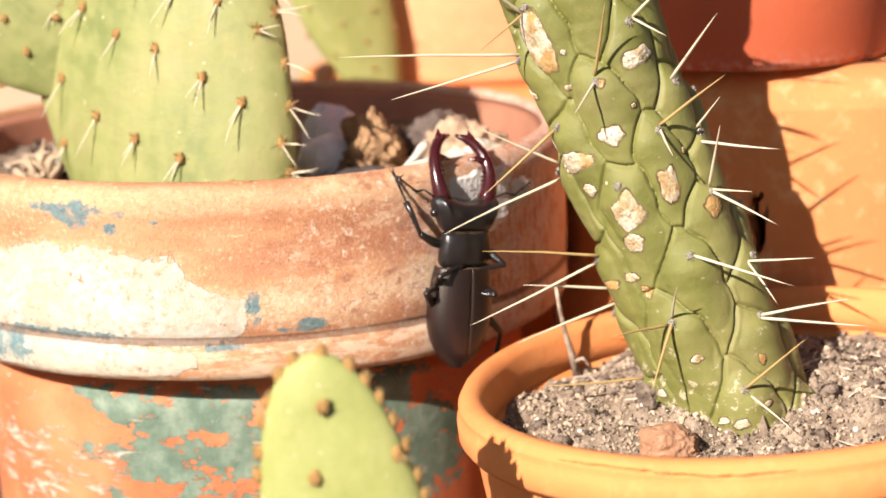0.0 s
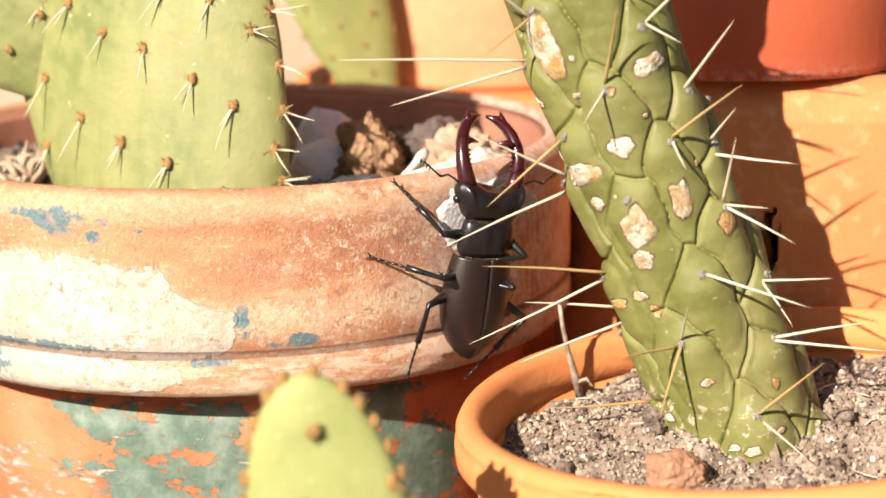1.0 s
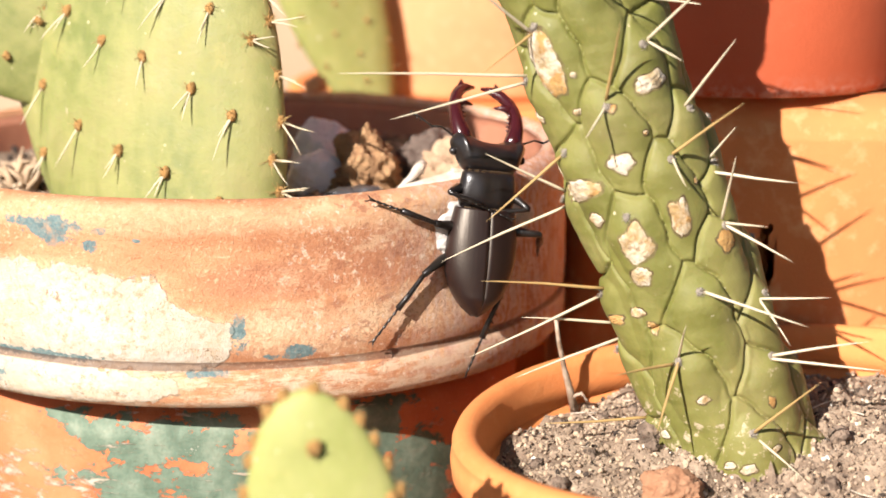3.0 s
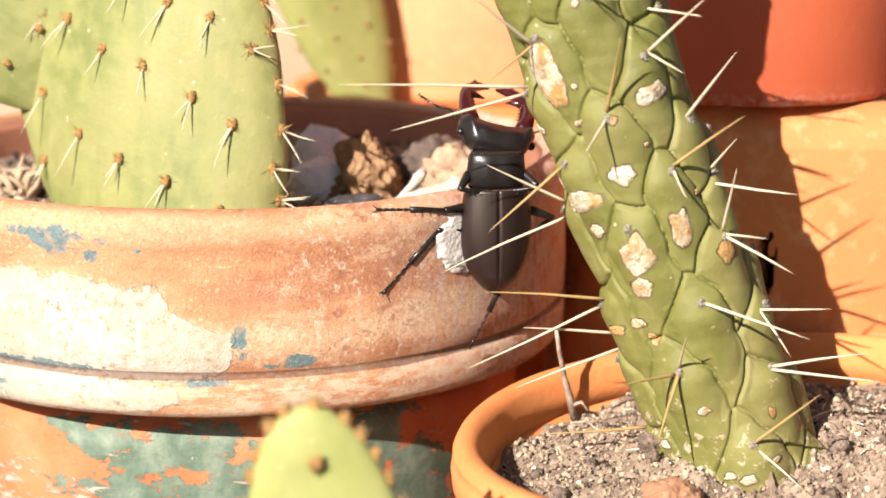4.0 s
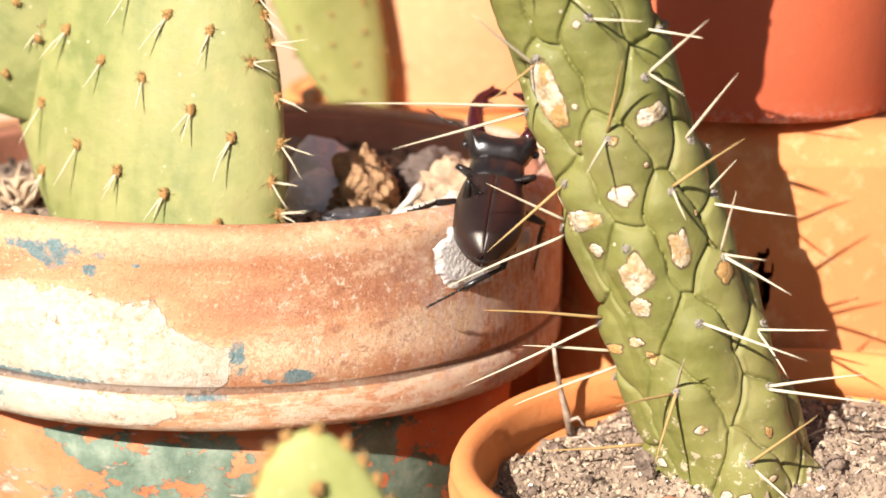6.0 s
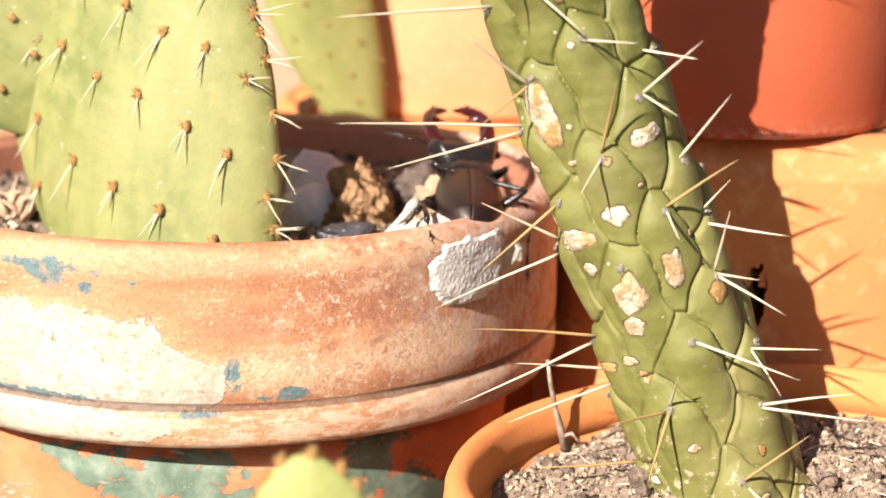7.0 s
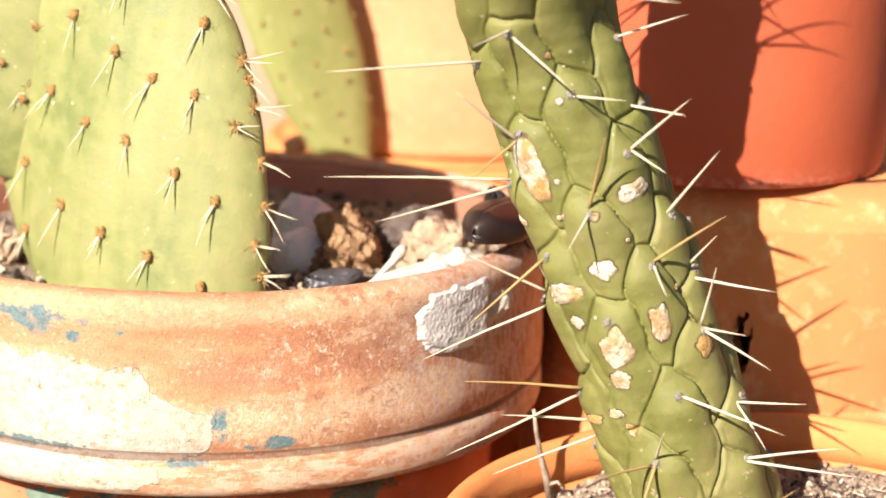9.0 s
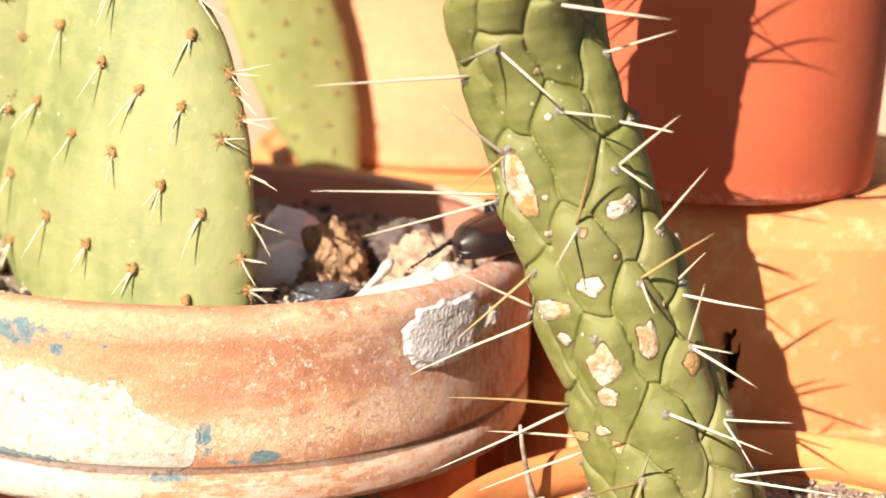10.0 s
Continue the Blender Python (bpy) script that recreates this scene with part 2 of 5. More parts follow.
def cactus_skin(name, c1, c2, c3, fleck, dusty=None):
    n = Nodes(name, 0.48)
    big, mid, fine = n.noise(30, 4), n.noise(160, 4), n.noise(1500, 2)
    c = n.ramp(big, [(0.3, c1), (0.5, c2), (0.7, c3)])
    c = n.mix(n.math("MULTIPLY", n.ramp(mid, [(0.42, 0.0), (0.66, 1.0)]), 0.6), c, c3)
    c = n.mix(n.ramp(n.noise(430, 4, 0.7), [(0.70, 0.0), (0.74, fleck)]), c, (0.62, 0.58, 0.40))
    c = n.mix(n.ramp(n.noise(75, 6, 0.7, 0.6), [(0.58, 0.0), (0.72, 0.5)]), c, tuple(v * f for v, f in zip(c3, (1.35, 1.15, 1.1))))
    c = n.mix(n.ramp(n.noise(900, 3, 0.6), [(0.62, 0.0), (0.75, 0.35)]), c, tuple(v * 0.55 for v in c1))
    # small pale breathing pores
    pores = n.math("MULTIPLY", n.ramp(n.cells(210), [(0.07, 0.75), (0.12, 0.0)]), n.ramp(n.noise(95, 3), [(0.5, 0.0), (0.58, 1.0)]))
    c = n.mix(pores, c, (0.62, 0.56, 0.40))
    if dusty is not None:
        # splashed earth that has dried round the foot
        near = n.ramp(n.math("SUBTRACT", n.xyz()[2], dusty), [(0.0, 1.0), (0.026, 0.0)])
        splash = n.math("ADD", n.noise(260, 7, 0.75), n.math("MULTIPLY", near, 0.13))
        c = n.mix(n.ramp(splash, [(0.66, 0.0), (0.70, 0.85)]), c, (0.56, 0.46, 0.33))
        c = n.mix(n.ramp(n.noise(28, 5, 0.65), [(0.52, 0.0), (0.7, 0.6)]), c, (0.24, 0.20, 0.085))
    c = n.mix(n.ramp(n.noise(24, 5, 0.65, stretch=(2.2, 2.2, 0.5)), [(0.45, 0.0), (0.7, 0.5)]), c, tuple(v * f for v, f in zip(c3, (1.25, 1.18, 1.3))))
    n.color(c).bump(fine, 0.06).bump(mid, 0.15).bump(n.noise(48, 4), 0.4).bump(n.noise(240, 6, 0.7), 0.16).bump(n.noise(520, 4, 0.6), 0.12)
    n.rough(n.ramp(mid, [(0.3, 0.52), (0.7, 0.78)]))
    n.soft(0.06, (0.5, 1.0, 0.2), 0.003)
    return n.mat


def plain(name, c, rough=0.5, var=0.35, scale=300, bump=0.05):
    n = Nodes(name, rough)
    d = tuple(v * (1 - var) for v in c)
    n.color(n.mix(n.noise(scale, 4), c, d)).bump(n.noise(scale * 3, 3), bump)
    return n.mat


M_RIM = weathered_rim()
M_PAINT = flaking_paint()
# inner wall clay, its colour darkened to carry part of the shade there
M_INSIDE = clay("shaded_terracotta_inside", (0.36, 0.150, 0.085), (0.44, 0.23, 0.145), (0.28, 0.115, 0.068), 0.4)
M_ORANGE = clay("orange_terracotta", (0.72, 0.255, 0.075), (0.78, 0.36, 0.14), (0.64, 0.205, 0.06), 0.4)
M_ORANGE_OLD = clay("stained_orange_terracotta", (0.63, 0.240, 0.078), (0.74, 0.43, 0.205), (0.55, 0.184, 0.058), 0.85, 30)
M_RED = scuffed_clay("red_clay", (0.49, 0.096, 0.035), (0.52, 0.110, 0.041), (0.46, 0.088, 0.032))
M_PEACH = clay("peach_terracotta", (0.66, 0.32, 0.15), (0.72, 0.42, 0.24), (0.60, 0.26, 0.12), 0.6)
M_SOIL = two_tone("dry_gritty_soil", (0.18, 0.125, 0.085), (0.43, 0.330, 0.235), 130, 0.95, 0.6, 900)
M_GRIT = two_tone("pale_grit", (0.40, 0.295, 0.195), (0.62, 0.50, 0.365), 200, 0.9, 0.2)
M_PEAT = two_tone("dark_peat", (0.03, 0.022, 0.018), (0.12, 0.085, 0.06), 200, 0.95, 0.3)
M_PRICKLY = cactus_skin("prickly_pear_skin", (0.133, 0.162, 0.042), (0.212, 0.225, 0.069), (0.298, 0.291, 0.102), 0.6, -0.054)
M_PRICKLY_FAR = cactus_skin("young_prickly_pear_skin", (0.245, 0.262, 0.070), (0.305, 0.316, 0.092), (0.35, 0.350, 0.12), 0.1)
M_STEM = cactus_skin("needle_cactus_skin", (0.116, 0.118, 0.023), (0.157, 0.157, 0.034), (0.207, 0.198, 0.054), 0.6, -0.058)


def corky_scar():
    """Scars differ: some bleached, some still tan and amber."""
    n = Nodes("corky_scar", 0.9)
    info = n.t.nodes.new("ShaderNodeObjectInfo")
    big, mid, fine = n.noise(170, 5, 0.65), n.noise(420, 6, 0.72), n.noise(1300, 3)
    pale = n.ramp(big, [(0.38, (0.40, 0.27, 0.12)), (0.50, (0.56, 0.47, 0.33)), (0.62, (0.66, 0.60, 0.49))])
    tan = n.ramp(big, [(0.36, (0.30, 0.155, 0.045)), (0.54, (0.47, 0.28, 0.095)), (0.66, (0.60, 0.50, 0.34))])
    which = n.math("ADD", n.noise(130, 4, 0.6), n.math("MULTIPLY", info.outputs["Random"], 0.30))
    c = n.mix(n.ramp(which, [(0.68, 0.0), (0.75, 1.0)]), pale, tan)
    c = n.mix(n.ramp(mid, [(0.36, 0.85), (0.44, 0.0)]), c, (0.24, 0.15, 0.07))
    c = n.mix(n.ramp(n.noise(150, 6, 0.7, 0.6), [(0.34, 0.75), (0.38, 0.0)]), c, (0.17, 0.13, 0.08))
    n.color(c).bump(fine, 0.15).bump(mid, 0.5).bump(big, 0.5)
    return n.mat


M_CORK = corky_scar()
M_SCAR_EDGE = two_tone("brown_scar_edge", (0.085, 0.055, 0.022), (0.22, 0.19, 0.07), 260, 0.9, 0.2)
M_SPINE = plain("ivory_spine", (0.66, 0.57, 0.40), 0.45, 0.3, 200)
M_SPINE_TAN = plain("tan_spine", (0.50, 0.33, 0.13), 0.45, 0.35, 200)
M_AREOLE = plain("brown_areole_wool", (0.44, 0.24, 0.075), 0.95, 0.5, 900, 0.3)
M_WOOL = plain("grey_areole_wool", (0.44, 0.38, 0.31), 0.95, 0.55, 1200, 0.5)
M_GREYSTONE = two_tone("bluish_grey_stone", (0.76, 0.77, 0.80), (0.86, 0.87, 0.89), 60, 0.8, 0.3)
M_TANROCK = two_tone("brown_porous_rock", (0.24, 0.13, 0.062), (0.46, 0.28, 0.14), 180, 0.95, 1.2, 500)
M_WHITEROCK = two_tone("chalky_white_stone", (0.52, 0.44, 0.33), (0.80, 0.76, 0.68), 120, 0.9, 0.5)
M_MORTAR = two_tone("rough_grey_mortar", (0.56, 0.52, 0.48), (0.72, 0.68, 0.63), 300, 0.95, 0.16, 1100)
M_BROWNSTONE = two_tone("crumbly_brown_stone", (0.30, 0.145, 0.075), (0.46, 0.26, 0.15), 200, 0.95, 0.5)
M_TWIG = two_tone("dry_grey_twig", (0.25, 0.17, 0.11), (0.52, 0.42, 0.32), 250, 0.9, 0.3)
M_GROUND = two_tone("dark_garden_ground", (0.045, 0.038, 0.031), (0.085, 0.072, 0.060), 12, 0.95, 1.0, 300)
M_WALL = two_tone("ochre_garden_wall", (0.42, 0.30, 0.19), (0.52, 0.39, 0.26), 6, 0.9, 0.6, 120)


def beetle_black(name, c1, c2, rough, streak=0.0, pits=0.0, spec=0.55):
    n = Nodes(name, rough)
    fine = n.noise(1800, 3)
    c = n.mix(n.noise(220, 4), c1, c2)
    n.color(c).bump(fine, 0.03)
    if pits:
        n.bump(n.noise(420, 5, 0.7), pits).bump(n.noise(160, 4), pits * 3)
    if streak:
        n.bump(n.noise(500, 3, stretch=(3, 0.15, 1)), streak)
    n.bsdf.inputs["Specular IOR Level"].default_value = spec
    return n.mat


M_ELYTRA = beetle_black("dark_brown_wing_case", (0.010, 0.0045, 0.005), (0.018, 0.0080, 0.007), 0.41, 0.035, spec=0.68)
M_ELYTRA.node_tree.nodes["Principled BSDF"].inputs["Specular Tint"].default_value = (1.0, 0.91, 0.78, 1.0)
M_BLACK = beetle_black("black_beetle_shell", (0.009, 0.007, 0.007), (0.017, 0.013, 0.012), 0.30, 0.0, 0.05)
M_MAROON = beetle_black("maroon_mandible_horn", (0.030, 0.0045, 0.0065), (0.054, 0.0075, 0.0095), 0.22)
M_LEG = beetle_black("black_beetle_leg", (0.008, 0.007, 0.007), (0.016, 0.012, 0.010), 0.3)
M_GOLDHAIR = plain("golden_fringe_hair", (0.13, 0.075, 0.03), 0.7, 0.4, 900)


# ---- mesh helpers ----
def finish(bm, mat, smooth=True):
    me = bpy.data.meshes.new("mesh")
    bm.normal_update()
    bm.to_mesh(me)
    bm.free()
    me.materials.append(mat)
    if smooth:
        me.shade_smooth()
    return me


def part(name, bm, material, parent=None, label="", smooth=True):
    ob = new(name, finish(bm, material, smooth))
    ob.parent = parent
    if label:
        tagged(ob, label)
    return ob


def thing(name, label, category, group="", kind="", m=None):
    ob = new(name)
    ob.empty_display_size = 0.01
    if m is not None:
        ob.matrix_world = m
    return tagged(ob, label, category, group, kind)


def rings(bm, loops, close_start=True, close_end=True):
    """A skin over a row of loops with equal counts of points."""
    vs = [[bm.verts.new(p) for p in loop] for loop in loops]
    k = len(vs[0])
    for a, b in zip(vs, vs[1:]):
        for i in range(k):
            bm.faces.new((a[i], a[(i + 1) % k], b[(i + 1) % k], b[i]))
    if close_start:
        bm.faces.new(list(reversed(vs[0])))
    if close_end:
        bm.faces.new(vs[-1])
    return bm


def lathe(profile, segs=96, wob=0.0, seed=0.0, closed=True, dent=None):
    """A turned body from (radius, height) pairs; the profile closes on itself when closed."""
    bm = bmesh.new()
    loops = []
    for r, z in profile:
        loop = []
        for i in range(segs):
            a = 2 * math.pi * i / segs
            k = noise.noise((math.cos(a) * 2.2 + seed, math.sin(a) * 2.2, z * 40)) * wob
            q = r + k + (dent(a, r, z) if dent else 0.0)
            loop.append(Vector((q * math.cos(a), q * math.sin(a), z + k * 0.6)))
        loops.append(loop)
    if closed:
        loops.append(loops[0])
        vs = [[bm.verts.new(p) for p in loop] for loop in loops[:-1]]
        vs.append(vs[0])
        for a, b in zip(vs, vs[1:]):
            for i in range(segs):
                j = (i + 1) % segs
                bm.faces.new((a[i], a[j], b[j], b[i]))
    else:
        rings(bm, loops)
    bmesh.ops.recalc_face_normals(bm, faces=bm.faces)
    return bm


def tube(bm, pts, radii, sides=8):
    """A tapered tube along points."""
    pts = [Vector(p) for p in pts]
    loops, up = [], None
    for i, p in enumerate(pts):
        d = (pts[min(i + 1, len(pts) - 1)] - pts[max(i - 1, 0)]).normalized()
        if up is None:
            up = d.orthogonal().normalized()
        up = (up - d * up.dot(d)).normalized()
        side = d.cross(up)
        r = radii[i]
        loops.append([p + (up * math.cos(2 * math.pi * k / sides) + side * math.sin(2 * math.pi * k / sides)) * r for k in range(sides)])
    return rings(bm, loops)


def spine_mesh(bm, base, tip, r, sides=6, bow=0.0):
    base, tip = Vector(base), Vector(tip)
    d = tip - base
    off = d.orthogonal().normalized() * bow * d.length
    pts = [base - d * 0.02, base + d * 0.12, base + d * 0.5 + off, base + d * 0.85 + off * 0.5, tip]
    return tube(bm, pts, [r * 0.9, r * 1.0, r * 0.8, r * 0.42, r * 0.06], sides)


def lump(size, seed, rough=0.25, freq=2.0, sub=4, flat=1.0):
    """A broken stone: an uneven ball of the given half sizes."""
    bm = bmesh.new()
    bmesh.ops.create_icosphere(bm, subdivisions=sub, radius=1)
    for v in bm.verts:
        p = v.co.copy()
        k = noise.fractal(p * freq + Vector((seed, seed * 1.7, -seed)), 0.9, 2.1, 5) * rough
        c = noise.cell(p * 1.6 + Vector((seed, 0, 0))) * rough * 0.25
        q = p * (1 + k + c)
        v.co = Vector((q.x * size[0], q.y * size[1], q.z * size[2] * flat))
    return bm


# ---- ground and backdrop ----
def build_ground():
    bm = bmesh.new()
    bmesh.ops.create_grid(bm, x_segments=120, y_segments=120, size=1)
    for v in bm.verts:
        s = max(abs(v.co.x), abs(v.co.y))
        v.co *= 0.6 * s ** 0.3 * (1 if s < 0.6 else 1 + (s - 0.6) * 400)
        v.co.z = -0.172 + noise.noise(v.co * 30) * 0.002
    tagged(part("ground", bm, M_GROUND), "bare dark garden soil under the flower pots", "ground", kind="structure")
    bm = bmesh.new()
    bmesh.ops.create_cube(bm, size=1)
    for v in bm.verts:
        v.co = Vector((v.co.x * 3.4, v.co.y * 0.2 + 0.95, v.co.z * 1.2 + 0.42))
    bmesh.ops.bevel(bm, geom=list(bm.edges), offset=0.01, segments=2, affect="EDGES")
    tagged(part("wall_north", bm, M_WALL, smooth=False), "plain ochre garden wall behind the pots", "wall", kind="structure")


build_ground()


# ---- pots ----
POT = Vector((0, 0.0108, 0))


def build_big_pot():
    pot = thing("terracotta_pot", "large weathered terracotta pot with flaking green paint and white crust", "flower pot", "terracotta pots", m=Matrix.Translation(POT))
    rim = [(0.0925, -0.002), (0.0935, 0.0008), (0.0955, 0.0016), (0.0985, 0.0006), (0.1003, -0.0016), (0.1006, -0.005), (0.0998, -0.009), (0.0999, -0.02),
           (0.1001, -0.034), (0.0999, -0.0395), (0.0989, -0.0408), (0.0987, -0.0418), (0.0997, -0.0428), (0.1001, -0.046), (0.0997, -0.0505), (0.0984, -0.0528),
           (0.094, -0.0534), (0.0800, -0.0530), (0.0800, -0.046), (0.0885, -0.02)]
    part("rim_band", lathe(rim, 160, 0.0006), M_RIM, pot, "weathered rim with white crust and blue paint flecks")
    body = [(0.0770, -0.046), (0.0770, -0.0545), (0.0785, -0.0575), (0.0835, -0.0600), (0.0853, -0.0625), (0.0857, -0.067), (0.0848, -0.085), (0.0832, -0.12), (0.0805, -0.16), (0.0790, -0.172), (0.064, -0.172),
            (0.066, -0.155), (0.072, -0.06), (0.074, -0.046)]
    part("body", lathe(body, 128, 0.0006, 3.0), M_PAINT, pot, "tapered pot body with flaking green paint over orange")
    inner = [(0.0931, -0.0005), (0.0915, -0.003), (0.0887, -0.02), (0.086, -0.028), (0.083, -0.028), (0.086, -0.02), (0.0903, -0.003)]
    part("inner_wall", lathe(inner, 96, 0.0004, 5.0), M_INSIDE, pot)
    # grey mortar patch on the rim
    bm = bmesh.new()
    n = 120
    grid = {}
    for i in range(n + 1):
        for j in range(n + 1):
            u, w = i / n * 2 - 1, j / n * 2 - 1
            a = math.radians(-49.6 + u * 9.4 * (1 - 0.10 * (1 - w)))
            z = -0.0112 + w * 0.0094
            edge = (abs(u) ** 3.4 + abs(w) ** 3.4) ** (1 / 3.4) + 0.22 * noise.noise((u * 2.2, w * 2.2, 3)) + 0.05 * noise.noise((u * 7, w * 7, 3)) + 0.12 * max(0, u * -w) + 0.05 * max(0, -u * -w)
            h = 0.0013 * min(1, max(0, (1.02 - edge) * 6)) - 0.0008 * min(1, max(0, (edge - 1.0) * 12))
            h += 0.00010 * noise.fractal(Vector((u * 14, w * 9, 7)), 0.6, 2.2, 5) + 0.0002 * noise.noise((u * 3, w * 3, 2)) * (edge < 1)
            r = 0.1001 + h
            grid[i, j] = bm.verts.new((r * math.cos(a), r * math.sin(a), z))
    for i in range(n):
        for j in range(n):
            bm.faces.new((grid[i, j], grid[i + 1, j], grid[i + 1, j + 1], grid[i, j + 1]))
    part("mortar_patch", bm, M_MORTAR, pot, "rough pale grey mortar patch")
    return pot


def soil_disc(name, radius, z, mat, label, m=None, amp=0.002, seed=0.0, rings_n=40, segs=96, hill=None):
    bm = bmesh.new()
    prev = None
    centre = bm.verts.new((0, 0, z + amp * noise.fractal(Vector((seed, 0, 0)), 0.8, 2.1, 4)))
    for k in range(1, rings_n + 1):
        r = radius * k / rings_n
        row = []
        for i in range(segs):
            a = 2 * math.pi * i / segs
            p = Vector((r * math.cos(a), r * math.sin(a), 0))
            h = amp * noise.fractal(p * 70 + Vector((seed, 0, 0)), 0.8, 2.1, 5) + amp * 0.7 * abs(noise.noise(p * 320 + Vector((seed, 0, 0))))
            if hill:
                h += hill(p)
            row.append(bm.verts.new(p + Vector((0, 0, z + h))))
        for i in range(segs):
            j = (i + 1) % segs
            if prev:
                bm.faces.new((prev[i], row[i], row[j], prev[j]))
            else:
                bm.faces.new((centre, row[i], row[j]))
        prev = row
    ob = part(name, bm, mat)
    if m is not None:
        ob.matrix_world = m
    return tagged(ob, label, "soil", kind="stuff")


build_big_pot()
soil_disc("soil", 0.0885, -0.012, M_SOIL, "dry dark soil with grit in the large pot", Matrix.Translation(POT), 0.003, 4.0)

# small tilted pot
SMALL = Matrix.Translation((0.1304, -0.125, -0.0453)) @ Vector((-0.0794, 0.018, 1)).to_track_quat("Z", "Y").to_matrix().to_4x4()


def build_small_pot():
    pot = thing("flower_pot", "orange terracotta flower pot with a cracked rounded rim", "flower pot", "terracotta pots", m=SMALL)
    rim = [(0.0700, -0.0108), (0.0708, -0.006), (0.0712, -0.002), (0.0728, 0.0006), (0.0752, 0.0008), (0.0768, 0.0002)]
    rim += [(0.0771 + 0.0010 * min(1.0, k / 12), -0.0001 - 0.00014 * k) for k in range(24)]
    rim += [(0.0786, -0.0046), (0.0789, -0.0060), (0.0788, -0.0098), (0.0776, -0.0116), (0.0750, -0.0112)]

    def crack(a, r, z):
        q = SMALL.to_3x3() @ Vector((math.cos(a), math.sin(a), 0))
        deg = math.degrees(math.atan2(q.y, q.x))
        if not -141 < deg < -97 or r < 0.0765:
            return 0.0
        zc = -0.0017 + 0.0005 * math.sin(deg * 0.13) + 0.00030 * noise.noise((deg * 0.22, 1, 5)) + 0.00022 * noise.noise((deg * 0.9, 2, 5))
        w = 0.00042 * min(1.0, (deg + 141) / 10, (-97 - deg) / 4) * (0.75 + 0.9 * noise.noise((deg * 0.5, 7, 3)))
        return -0.0015 if abs(z - zc) < w else 0.0

    part("rim", lathe(rim, 900, 0.0005, 9.0, dent=crack), M_ORANGE, pot, "rolled orange rim with a ragged crack")
    prof = [(0.0756, -0.0105), (0.0750, -0.013), (0.073, -0.03), (0.067, -0.075), (0.0605, -0.119), (0.059, -0.1205), (0.05, -0.1205), (0.056, -0.11), (0.064, -0.06), (0.0695, -0.02), (0.0704, -0.0105)]
    part("body", lathe(prof, 128, 0.0005, 9.0), M_ORANGE, pot, "smooth orange pot wall")
    return pot


build_small_pot()


def small_dip(p):
    """The soil sinks towards the front of the tilted pot."""
    q = SMALL.to_3x3() @ p
    k = max(0.0, min(1.0, (0.020 - q.y) / 0.032))
    return -0.0082 * k * k * (3 - 2 * k) * max(0.0, 1 - (q.x / 0.066) ** 4)


soil_disc("soil", 0.0702, -0.013, M_SOIL, "grey gritty soil with pale grains in the orange pot", SMALL, 0.0035, 11.0, 60, 140, small_dip)


